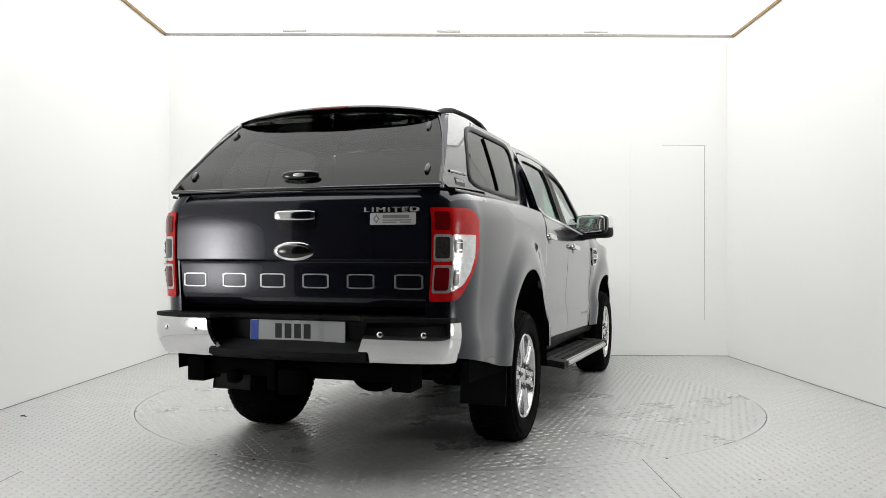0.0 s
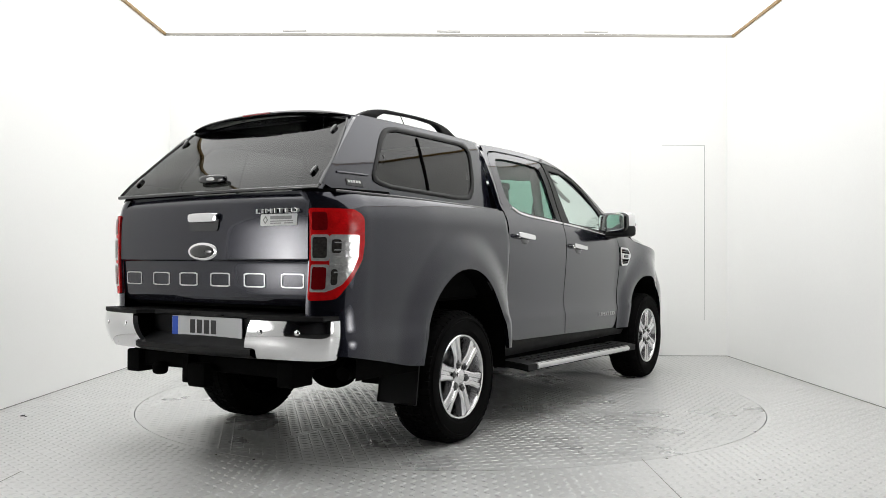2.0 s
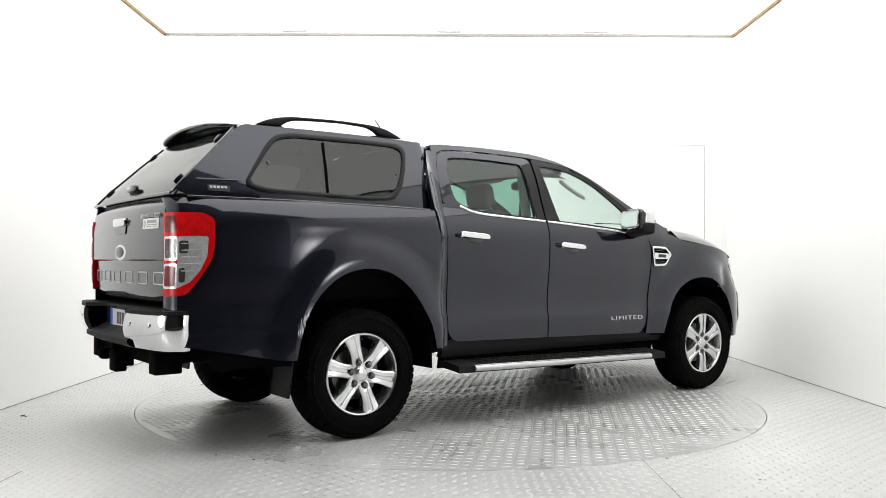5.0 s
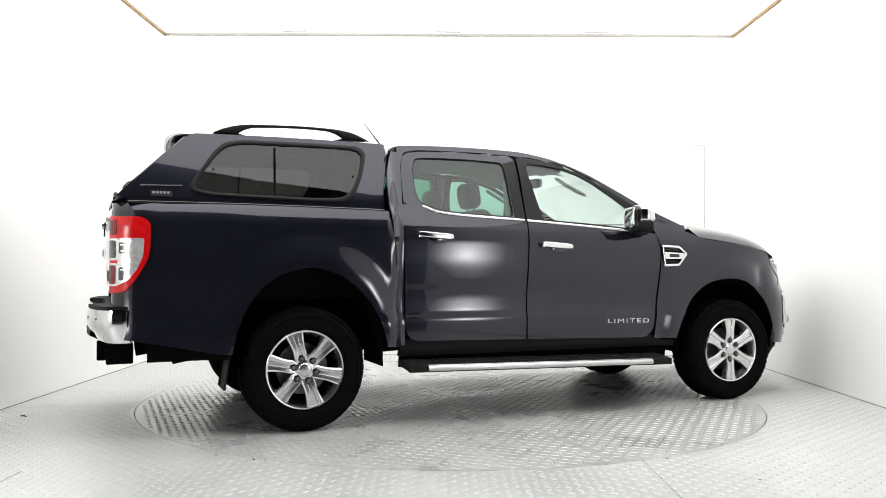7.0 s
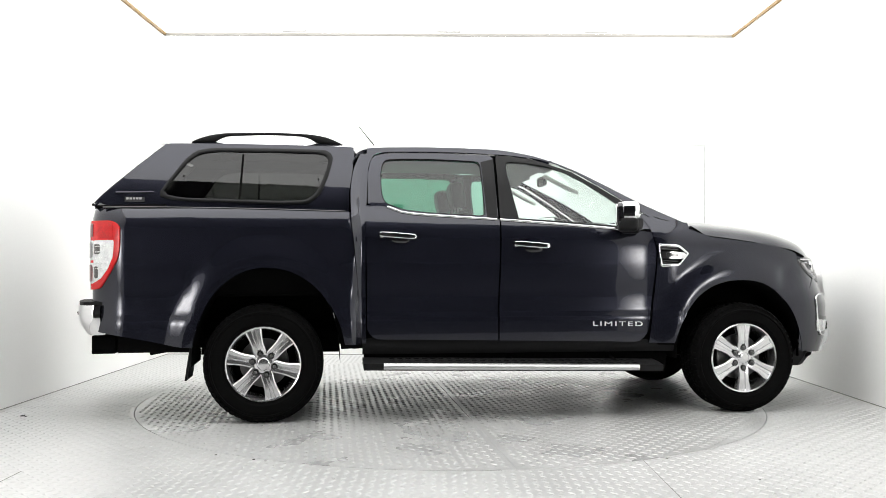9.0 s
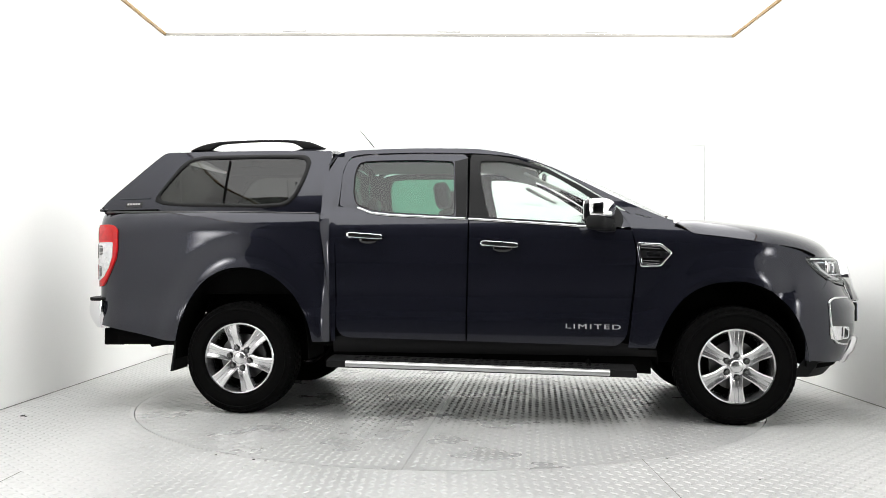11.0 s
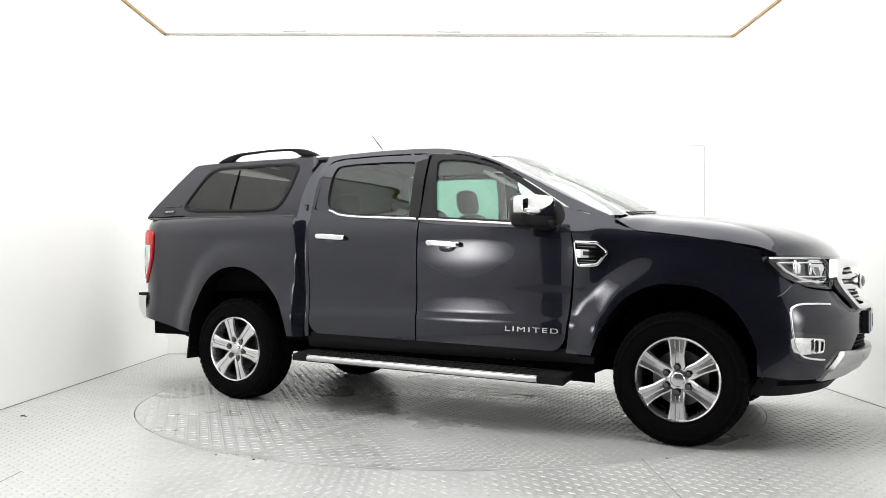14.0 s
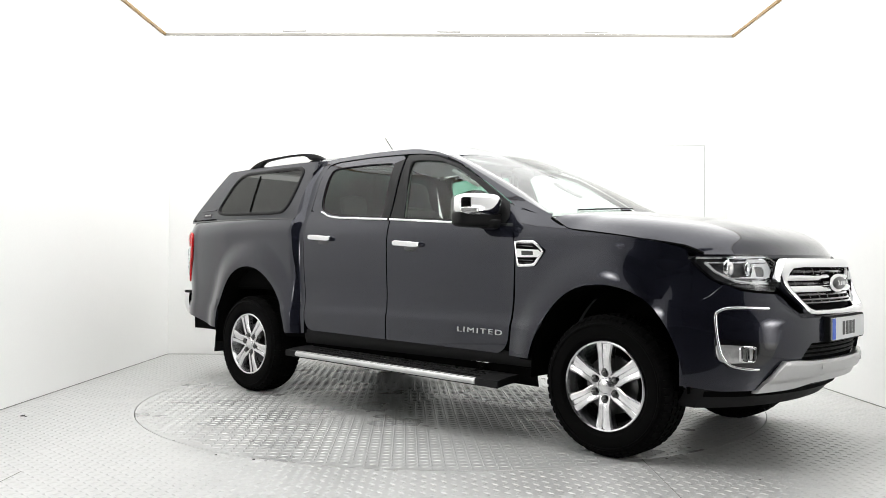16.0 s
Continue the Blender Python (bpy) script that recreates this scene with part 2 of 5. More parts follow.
def tube(name, points, radius, material, parent=None, n=10, label="", closed=False, flat=1.0):
    """A round bar along points."""
    P = [Vector(p) for p in points]
    verts, faces = [], []
    m = len(P)
    for i, p in enumerate(P):
        d = (P[(i + 1) % m] - P[i - 1]) if closed else (P[min(i + 1, m - 1)] - P[max(i - 1, 0)])
        d.normalize()
        up = Vector((0, 0, 1)) if abs(d.z) < 0.9 else Vector((1, 0, 0))
        a = d.cross(up).normalized()
        b = a.cross(d)
        r = radius[i] if isinstance(radius, (list, tuple)) else radius
        verts += [p + (a * math.cos(2 * math.pi * k / n) + b * math.sin(2 * math.pi * k / n) * flat) * r for k in range(n)]
    for i in range(m if closed else m - 1):
        for k in range(n):
            j = (i + 1) % m
            faces.append((i * n + k, i * n + (k + 1) % n, j * n + (k + 1) % n, j * n + k))
    if not closed:
        faces += [tuple(range(n)), tuple(range((m - 1) * n, m * n))]
    return made(name, verts, faces, material, parent, label, sharp=50)


def flow(points, n=6):
    """A smooth line through points."""
    P = [Vector(p) for p in points]
    P = [P[0] * 2 - P[1]] + P + [P[-1] * 2 - P[-2]]
    out = []
    for i in range(1, len(P) - 2):
        for k in range(n):
            t = k / n
            a, b, c, d = P[i - 1:i + 3]
            out.append(0.5 * (2 * b + (c - a) * t + (2 * a - 5 * b + 4 * c - d) * t * t + (3 * b - a - 3 * c + d) * t ** 3))
    return out + [P[-2]]


def lathe(name, profile, material, parent=None, n=64, label="", sharp=30, axis="y"):
    """Turn (radius, y) round the y axis."""
    verts, faces = [], []
    for r, y in profile:
        for k in range(n):
            a = 2 * math.pi * k / n
            verts.append((r * math.cos(a), y, r * math.sin(a)))
    for i in range(len(profile) - 1):
        for k in range(n):
            faces.append((i * n + k, i * n + (k + 1) % n, (i + 1) * n + (k + 1) % n, (i + 1) * n + k))
    return made(name, verts, faces, material, parent, label, sharp)


def letters(name, text, size, material, parent, m, depth=0.003, stretch=1.0, label=""):
    cu = bpy.data.curves.new(name, "FONT")
    cu.body, cu.size, cu.extrude, cu.align_x, cu.align_y = text, size, depth, "CENTER", "CENTER"
    cu.space_character = 1.25
    tmp = bpy.data.objects.new(name + "_tmp", cu)
    me = bpy.data.meshes.new_from_object(tmp)
    bpy.data.objects.remove(tmp)
    me.transform(m @ Matrix.Diagonal((stretch, 1, 1, 1)))
    me.materials.clear()
    me.materials.append(material)
    ob = new(name, me)
    ob.parent = parent
    return tagged(ob, label)


# ---- the studio ----
def wall(name, lo, hi, material=None):
    return tagged(box(name, lo, hi, material or M_WALL, bevel=0.0), "plain white painted studio wall", "wall", kind="structure")


def studio():
    T = 0.12
    wall("wall_west", (X_LEFT - T, Y_OPEN, 0), (X_LEFT, Y_WALL + T, Z_CEIL + 0.3))
    wall("wall_east", (X_RIGHT, Y_OPEN, 0), (X_RIGHT + T, Y_WALL + T, Z_CEIL + 0.3))
    wall("wall_north", (X_LEFT, Y_WALL, 0), (X_RIGHT, Y_WALL + T, Z_CEIL + 0.3))
    c = box("ceiling", (X_LEFT + 0.01, Y_GLOW, Z_CEIL), (X_RIGHT - 0.01, Y_WALL - 0.01, Z_CEIL + 0.05), M_CEIL, bevel=0)
    tagged(c, "bright white luminous fabric studio ceiling", "ceiling", kind="structure")
    c = box("ceiling_front", (X_LEFT - 4, -11, Z_CEIL + 0.06), (X_RIGHT + 4, Y_GLOW + 0.02, Z_CEIL + 0.16), M_HALL, bevel=0)
    tagged(c, "dark unlit hall ceiling outside the studio", "ceiling", kind="structure")
    # battens along the side walls, white profile along the far wall
    for nm, x0, x1 in (("trim_west", X_LEFT, X_LEFT + 0.022), ("trim_east", X_RIGHT - 0.018, X_RIGHT)):
        tagged(box(nm, (x0, Y_OPEN, Z_CEIL - 0.034), (x1, Y_BACK - 0.03, Z_CEIL - 0.002), M_WOOD, bevel=0.002), "thin ochre wooden batten below the luminous ceiling", "trim", kind="structure")
    tagged(box("trim_north", (X_LEFT, Y_BACK - 0.028, Z_CEIL - 0.035), (X_RIGHT, Y_BACK - 0.001, Z_CEIL - 0.002), M_ALU, bevel=0.003), "white aluminium profile below the luminous ceiling", "trim", kind="structure")
    first = None
    for x in (-1.58, 0.05, 1.61):
        if first is None:
            bm = box_bm((-0.13, -0.05, -0.022), (0.13, 0.0, 0.0), 0.004)
            first = tagged(part("ceiling_clamp", bm, M_CLAMP), "flat white metal clamp holding the ceiling fabric", "clamp", "ceiling clamps")
            first.matrix_basis = pose(x, Y_BACK - 0.11, Z_CEIL)
        else:
            copy_thing(first, pose(x, Y_BACK - 0.11, Z_CEIL))
    # flush door in the far wall
    d = tagged(box("door_1", (2.05, Y_WALL - 0.004, 0.39), (2.858, Y_WALL - 0.0005, 2.302), M_WALL, bevel=0), "flush white painted door in the far wall", "door", kind="structure")
    part("door_gap", box_bm((2.8585, Y_WALL - 0.003, 0.39), (2.8620, Y_WALL - 0.0003, 2.302), 0), M_JOINT, d)
    part("door_gap", box_bm((2.40, Y_WALL - 0.003, 2.3025), (2.8585, Y_WALL - 0.0003, 2.3055), 0), M_JOINT, d)
    # unlit hall behind the camera
    for nm, lo, hi in (("wall_south", (-7.2, -11.1, 0), (7.2, -11.0, 3.6)), ("wall_hall_west", (-7.2, -11.0, 0), (-7.1, Y_OPEN, 3.6)), ("wall_hall_east", (7.1, -11.0, 0), (7.2, Y_OPEN, 3.6)),
                       ("wall_return_west", (-7.1, Y_OPEN - 0.1, 0), (X_LEFT - 0.12, Y_OPEN, 3.6)), ("wall_return_east", (X_RIGHT + 0.12, Y_OPEN - 0.1, 0), (7.1, Y_OPEN, 3.6))):
        tagged(wall(nm, lo, hi, M_HALL), "dark unlit hall wall")


def wall_lamp(x, y, z, turn):
    """Unseen round light added to a side wall near the open front, for reflections."""
    e = tagged(new("wall_lamp"), "unseen round soft white light added on the side wall", "studio lamp", "studio wall lamps")
    lathe("diffuser", [(0.0, 0.035), (0.34, 0.030), (0.62, 0.018), (0.64, 0.012)], M_WALL_GLOW, e, 40, "white glow fading outwards")
    lathe("rim", [(0.64, 0.014), (0.655, 0.012), (0.66, 0.0), (0.0, 0.0)], M_WALL, e, 40)
    e.matrix_basis = pose(x, y, z, 0, 0, turn)
    return e


def tread(x0, x1, y0, y1, pitch, keep, origin=(0, 0), turn=0.0, h=0.0030):
    """Raised lozenges of tread plate, in two crossed directions, where keep(x, y)."""
    ca, sa = math.cos(turn), math.sin(turn)
    R = 1.5 * max(x1 - x0, y1 - y0)
    n = int(R / pitch)
    cx, cy = (x0 + x1) / 2, (y0 + y1) / 2
    L, Wd = pitch * 0.47, pitch * 0.19
    verts, faces = [], []
    for i in range(-n, n + 1):
        for j in range(-n, n + 1):
            px, py = i * pitch, j * pitch
            x, y = cx + ca * px - sa * py, cy + sa * px + ca * py
            if not (x0 < x < x1 and y0 < y < y1) or not keep(x, y):
                continue
            a = turn + (math.pi / 4 if (i + j) % 2 else -math.pi / 4)
            dx, dy = math.cos(a), math.sin(a)
            b = len(verts)
            for l_, w_, zz in ((-1, 0, 0), (0, -1, 0), (1, 0, 0), (0, 1, 0), (-0.45, 0, h), (0.45, 0, h)):
                verts.append((x + dx * L * l_ - dy * Wd * w_, y + dy * L * l_ + dx * Wd * w_, zz))
            faces += [(b, b + 1, b + 5, b + 4), (b + 1, b + 2, b + 5), (b + 2, b + 3, b + 4, b + 5), (b + 3, b, b + 4)]
    return verts, faces


PITCH = 0.047


def floors():
    n = 96
    c = [(AXIS[0] + (TABLE_R + 0.008) * math.cos(2 * math.pi * k / n), AXIS[1] + (TABLE_R + 0.008) * math.sin(2 * math.pi * k / n)) for k in range(n)]
    rect = loop([(X_RIGHT, Y_WALL), (X_LEFT, Y_WALL), (X_LEFT, Y_OPEN), (X_RIGHT, Y_OPEN)], n, AXIS)
    verts = [(x, y, 0) for x, y in c] + [(x, y, 0) for x, y in rect] + [(x, y, -0.06) for x, y in c]
    faces = [(k, (k + 1) % n, n + (k + 1) % n, n + k) for k in range(n)] + [(k, (k + 1) % n, 2 * n + (k + 1) % n, 2 * n + k) for k in range(n)]
    for cx, cy in ((X_RIGHT, Y_WALL), (X_LEFT, Y_WALL), (X_LEFT, Y_OPEN), (X_RIGHT, Y_OPEN)):
        a = math.atan2(cy - AXIS[1], cx - AXIS[0]) % (2 * math.pi)
        k = int(a / (2 * math.pi) * n)
        verts.append((cx, cy, 0))
        faces.append((n + k, n + (k + 1) % n, len(verts) - 1))
    f = made("floor", verts, faces, M_FLOOR)
    tagged(f, "worn pale grey steel tread-plate studio floor", "floor", kind="structure")
    v, fc = tread(X_LEFT, X_RIGHT, -3.4, Y_WALL, PITCH, lambda x, y: math.hypot(x - AXIS[0], y - AXIS[1]) > TABLE_R + 0.03)
    tagged(made("tread_relief", v, fc, M_FLOOR, f, fix=False), kind="stuff")
    for x, ya in ((1.035, -1.985), (-2.03, -2.28)):
        part("plate_seam", box_bm((x - 0.003, Y_OPEN + 0.3, -0.002), (x + 0.0022, ya, 0.0012), 0), M_JOINT, f)
    # dark joint along the foot of the side walls
    for nm, x0, x1 in (("floor_joint_west", X_LEFT - 0.001, X_LEFT + 0.004), ("floor_joint_east", X_RIGHT - 0.004, X_RIGHT + 0.001)):
        tagged(box(nm, (x0, Y_OPEN, 0.0), (x1, Y_WALL - 0.01, 0.006), M_SEAL, bevel=0), "thin grey joint between wall and floor", "trim", kind="structure")
    tagged(box("floor_joint_north", (X_LEFT + 0.005, Y_WALL - 0.012, 0.0), (X_RIGHT - 0.005, Y_WALL + 0.001, 0.006), M_SEAL, bevel=0), "thin grey joint between wall and floor", "trim", kind="structure")
    # grit left on the plates
    rnd = random.Random(11)
    for x, y, r in ((-1.188, -1.93, 0.007), (-0.967, -2.03, 0.009), (-0.901, -2.06, 0.006), (-2.741, -0.87, 0.016), (-2.71, -0.89, 0.010), (1.167, -1.972, 0.008), (1.491, -2.39, 0.006)):
        g = lump("grit", (0, 0, 0), (r * 2.6, r * 1.7, r * 0.5), M_PIT, None, 0.9, 0.9, n=10, m=6)
        g.matrix_basis = pose(x, y, r * 0.24, 0, 0, rnd.uniform(0, 180))
        tagged(g, "small dark crumb of dirt on the floor plate", "dirt", "grit on the floor")
    p = box("floor_pit", (-2.4, -2.5, -0.1), (2.5, 2.5, -0.062), M_PIT, bevel=0)
    tagged(p, "dark pit below the turntable", "floor", kind="structure")
    h = box("floor_hall", (-7.1, -11.0, -0.1), (7.1, Y_OPEN, 0.0), mat("dark_concrete", (0.04, 0.04, 0.04), 0.6, var=0.2, scale=2), bevel=0)
    tagged(h, "dark concrete floor of the hall", "floor", kind="structure")


def turntable():
    t = tagged(new("turntable"), "round worn steel tread-plate turntable set flush in the floor", "turntable")
    # four quarter plates with a fine joint between them
    n = 40
    for q in range(4):
        g = 0.0018
        a0, a1 = q * math.pi / 2, (q + 1) * math.pi / 2
        off = Vector((math.cos((a0 + a1) / 2), math.sin((a0 + a1) / 2), 0)) * g
        top = [Vector((0, 0, 0))] + [Vector((TABLE_R * math.cos(a), TABLE_R * math.sin(a), 0)) for a in span(a0, a1, n)]
        verts = [v + off for v in top] + [v + off - Vector((0, 0, 0.03)) for v in top]
        m = len(top)
        faces = [tuple(range(m)), tuple(range(2 * m - 1, m - 1, -1))] + [(k, (k + 1) % m, m + (k + 1) % m, m + k) for k in range(m)]
        plate = made("tread_plate", verts, faces, M_TABLE, t)
        am = (a0 + a1) / 2
        turn = 0.0 if q % 2 else math.pi / 2
        def keep(x, y, a0=a0, a1=a1):
            r, a = math.hypot(x, y), math.atan2(y, x) % (2 * math.pi)
            return r < TABLE_R - 0.03 and a0 < a < a1 and min(abs(x), abs(y)) > 0.02
        v, fc = tread(-TABLE_R, TABLE_R, -TABLE_R, TABLE_R, PITCH, keep, turn=turn + 0.0)
        tagged(made("tread_relief", v, fc, M_TABLE, plate, fix=False), kind="stuff")
    # pale paint flecks left on the plates
    for x, y, l_, w_, a in ((0.512, 0.321, 0.085, 0.050, 20), (0.470, 0.335, 0.030, 0.018, 70), (-0.277, -0.364, 0.045, 0.026, 140)):
        lump("paint_fleck", (x, y, 0.0030), (l_, w_, 0.0032), M_FLECK, t, 0.5, 0.8, n=12, m=6, turn=pose(0, 0, 0, 0, 0, a), label="pale paint fleck")
    t.matrix_basis = pose(AXIS[0], AXIS[1], 0)
    return t


studio()
floors()
TABLE = turntable()
# unseen lights, placed where the bright patches mirrored in the body point
wall_lamp(X_LEFT + 0.002, -3.25, 1.06, -90)
wall_lamp(X_RIGHT - 0.002, -3.62, 0.96, 90)


# ---- the pickup truck: x forward, y to its left, z up, origin on the ground midway between the axles ----
SIDE_Z = [(0.42, 0.878), (0.50, 0.884), (0.58, 0.887), (0.645, 0.888), (0.70, 0.876), (0.78, 0.874), (0.92, 0.884), (1.05, 0.891), (1.15, 0.892), (1.22, 0.884), (1.29, 0.862), (1.37, 0.828)]
AR, AF = (-1.588, 0.37, 0.462, 0.612), (1.588, 0.37, 0.462, 0.532)      # wheel arches: centre x, z, half-width, height
WHEEL_R, WHEEL_Z = 0.372, 0.370


def arch_bump(x, z, a, amount=0.042):
    rho = math.hypot((x - a[0]) / a[2], max(0.0, z - a[1]) / a[3])
    return 0.8 * amount * smooth(1.42, 1.06, rho) if rho > 0.2 else 0


def W(x, z):
    """Half-width of the body's side at x, z."""
    if z <= 1.37:
        w = sm(SIDE_Z, z)
    else:
        d = z - 1.37
        w = 0.828 - 0.30 * d - 0.42 * d * d
    if z < 1.25:
        w += (arch_bump(x, z, AR) + arch_bump(x, z, AF, 0.038)) * smooth(1.25, 1.1, z)
    if x > 1.55:
        w -= 0.34 * (x - 1.55) ** 2
    if x < -1.04:
        w += 0.016 * smooth(1.16, 1.29, z) * smooth(1.372, 1.335, z)
    if x < -1.9:
        w -= 0.038 * (min(-x - 1.9, 0.8) / 0.58) ** 1.6 * smooth(0.5, 0.9, z) + 0.025 * (min(-x - 1.9, 0.8) / 0.58) ** 1.6 * smooth(0.9, 0.5, z)
    if x > 0.4 and z > 1.1:
        w -= 0.035 * (x - 0.4) * smooth(1.1, 1.35, z)
    return w


def wall_place(side, fn=None):
    fn = fn or W

    def place(x, z, off=0.0):
        return (x, side * (fn(x, z) + off), z)
    return place


def inward(v):
    return (0, -1 if v.y > 0 else 1, 0)


def arch_z(x, a, sill):
    t = (x - a[0]) / a[2]
    return max(sill, a[1] + a[3] * math.sqrt(max(0.0, 1 - abs(t) ** 2.25))) if abs(t) < 1 else sill


def arch_xs(a, n=26):
    return [a[0] - a[2] * math.cos(math.pi * k / n) for k in range(n + 1)]


BELT = [(-0.97, 1.392), (-0.824, 1.378), (-0.736, 1.346), (-0.588, 1.329), (-0.40, 1.319), (-0.07, 1.302), (0.364, 1.274), (0.80, 1.243), (1.0, 1.225)]
DOORTOP = [(-0.96, 1.60), (-0.935, 1.69), (-0.90, 1.722), (-0.80, 1.738), (-0.46, 1.744), (-0.10, 1.737), (0.20, 1.712), (0.44, 1.639), (0.64, 1.532), (0.80, 1.434), (0.92, 1.358), (1.0, 1.305)]
EDGE = [(-1.06, 1.66), (-1.02, 1.735), (-0.95, 1.765), (-0.80, 1.775), (-0.46, 1.782), (-0.10, 1.776), (0.15, 1.745), (0.30, 1.706), (0.46, 1.650), (0.64, 1.566), (0.82, 1.474), (1.0, 1.386), (1.21, 1.292)]
HOODLINE = [(0.90, 1.36), (1.0, 1.342), (1.10, 1.312), (1.20, 1.283), (1.257, 1.262), (1.318, 1.226), (1.38, 1.197), (1.545, 1.176), (1.80, 1.142), (2.00, 1.098), (2.07, 1.060), (2.12, 1.035)]


def rear_corner(side, a, z, off=0.0):
    """The body's rear corner: a metres along the surface, rearwards from x = -2.42."""
    w = W(-2.42, z)
    if a <= 0:
        return (-2.42 - a, side * (W(-2.42 - a, z) + off), z)
    f = a / 0.33 * radians(85)
    return (-2.42 - (0.256 + off) * math.sin(f), side * (w - 0.170 + (0.170 + off) * math.cos(f)), z)


X0 = [(0.30, 2.42), (0.40, 2.475), (0.50, 2.52), (0.60, 2.54), (0.70, 2.54), (0.78, 2.51), (0.86, 2.475), (0.95, 2.455), (1.02, 2.43), (1.07, 2.39)]


def front(y, z, off=0.0):
    """The front of the body at y, z."""
    w = 0.818 + 0.055 * smooth(1.02, 0.75, z)
    t = max(0.0, 1 - abs(y / w) ** 2.15)
    x0 = sm(X0, z)
    return (1.93 + (x0 - 1.93) * t ** 0.47 + off, y * (1 + off * 0.4), z)


def wing_width(x, z):
    """Half-width of the front wing, which runs over into the rounded front below the lamp."""
    w = W(x, z)
    k = smooth(1.84, 1.99, x) * smooth(1.04, 0.92, z)
    if k <= 0:
        return w
    half = 0.818 + 0.055 * smooth(1.02, 0.75, z)
    t = (max(0.0, x - 1.93) / (sm(X0, z) - 1.93)) ** (1 / 0.47)
    return w * (1 - k) + half * max(0.0, 1 - t) ** (1 / 2.15) * k


def build_truck():
    T = tagged(new("pickup_truck"), "dark blue-grey double-cab pickup truck with matching hardtop canopy, on the turntable", "pickup truck")
    rnd = random.Random(4)
    body = tagged(new("body"), "")
    body.parent = T

    for side in (-1, 1):
        P = wall_place(side)
        S = side

        # load-bed side with its rear corner
        bed_top = [(-2.62, 1.366), (-2.19, 1.360), (-1.67, 1.350), (-1.09, 1.334)]
        sill = [(-2.75, 0.615), (-2.59, 0.588), (-2.354, 0.543), (-2.05, 0.490), (-1.128, 0.490), (-1.0, 0.485)]
        xs = span(-2.42, -2.10, 9) + arch_xs(AR, 36) + span(-1.10, -1.035, 3)
        st = [("c", a) for a in span(0.33, 0.02, 14)] + [("x", x) for x in xs]

        def bed(u, v, S=S):
            kind, q = u
            x = q if kind == "x" else -2.42 - 0.256 * math.sin(q / 0.33 * radians(85))
            zb = arch_z(x, AR, sm(sill, x)) if kind == "x" else sm(sill, x)
            zt = sm(bed_top, x)
            z = zb + (zt - zb) * v
            if kind == "c":
                return rear_corner(S, q, z)
            sh = -0.062 * smooth(-1.75, -1.035, x) * smooth(0.5, 1.34, z) ** 1.2
            return (x + sh + 0.035 * smooth(-1.5, -1.035, x), S * W(x, z), z)
        side_ob = sheet("bed_side", bed, st, [v ** 0.9 for v in span(0, 1, 34)], M_PAINT, body, 0.022, inward)

        # bed rail cap under the canopy
        tube("bed_rail", [(x, S * (W(x, 1.36) - 0.006), sm(bed_top, x) + 0.004) for x in span(-2.60, -1.10, 30)], 0.008, M_GLOSS, body)

        def ledge(u, v, S=S):
            z = sm(bed_top, u) - 0.002
            return (u, S * (W(u, z) * (1 - v) + 0.70 * v), z + 0.016 * math.sin(math.pi * 0.5 * v))
        sheet("bed_ledge", ledge, span(-2.60, -1.05, 30), span(0, 1, 6), M_PAINT, body)
        # cab rear pillar, from sill to roof
        def pillar(u, v, S=S):
            z = 0.49 + (sm(EDGE, -1.0) - 0.02 - 0.49) * v
            xl = sm([(0.49, -0.992), (0.82, -1.015), (1.10, -1.042), (1.30, -1.064), (1.46, -1.068), (1.60, -1.052), (1.74, -0.995)], z)
            xr = sm([(0.49, -0.965), (1.25, -0.972), (1.45, -0.960), (1.63, -0.950), (1.70, -0.925), (1.74, -0.90)], z)
            x = xl + (xr - xl) * u
            return (x, S * W(x, z), z)
        sheet("cab_pillar", pillar, span(0, 1, 4), span(0, 1, 40), M_PAINT, body, 0.03, inward)

        # doors
        for nm, xa, xb in (("rear_door", -0.958, -0.094), ("front_door", -0.086, 0.985)):
            is_rear = nm == "rear_door"
            r = 0.09

            def zb(x):
                base = 0.515 - 0.032 * (x + 0.9) / 1.8
                e = min(x - xa, 9 if is_rear else xb - x) if is_rear else xb - x
                lift = 0.0
                if e < r:
                    lift = r - math.sqrt(max(0.0, r * r - (r - e) ** 2))
                return base + lift

            def skin(u, v, xa=xa, xb=xb, zb=zb, S=S, is_rear=is_rear):
                b, t = zb(u), sm(BELT, u) - 0.001
                z = b + (t - b) * v
                x = u
                if is_rear:
                    x += -0.002 - 0.010 * smooth(0.75, 1.3, z) * smooth(-0.7, -0.96, u) + 0.012 * smooth(-0.4, -0.094, u) * smooth(0.6, 1.25, z)
                else:
                    x += 0.012 * smooth(0.3, -0.086, u) * smooth(0.6, 1.25, z) + smooth(0.6, 0.985, u) * (sm([(0.5, -0.055), (0.66, -0.030), (0.88, -0.004), (1.07, 0.010), (1.22, -0.015)], z))
                return (x, S * (W(x, z) + 0.0), z)
            us = [xa + r * (1 - math.cos(math.pi / 2 * k / 10)) for k in range(10)] + span(xa + r, xb - r, 34) + [xb - r + r * math.sin(math.pi / 2 * k / 10) for k in range(1, 11)]
            door = sheet(nm, skin, us, span(0, 1, 46), M_PAINT, T, 0.02, inward)
            # chrome belt strip
            tube("belt_trim", [(x, S * (W(x, sm(BELT, x)) + 0.004), sm(BELT, x) - 0.002) for x in (span(-0.83, -0.10, 24) if is_rear else span(-0.08, 0.83, 24))], 0.0085, M_CHROME, door, n=8, flat=1.0)
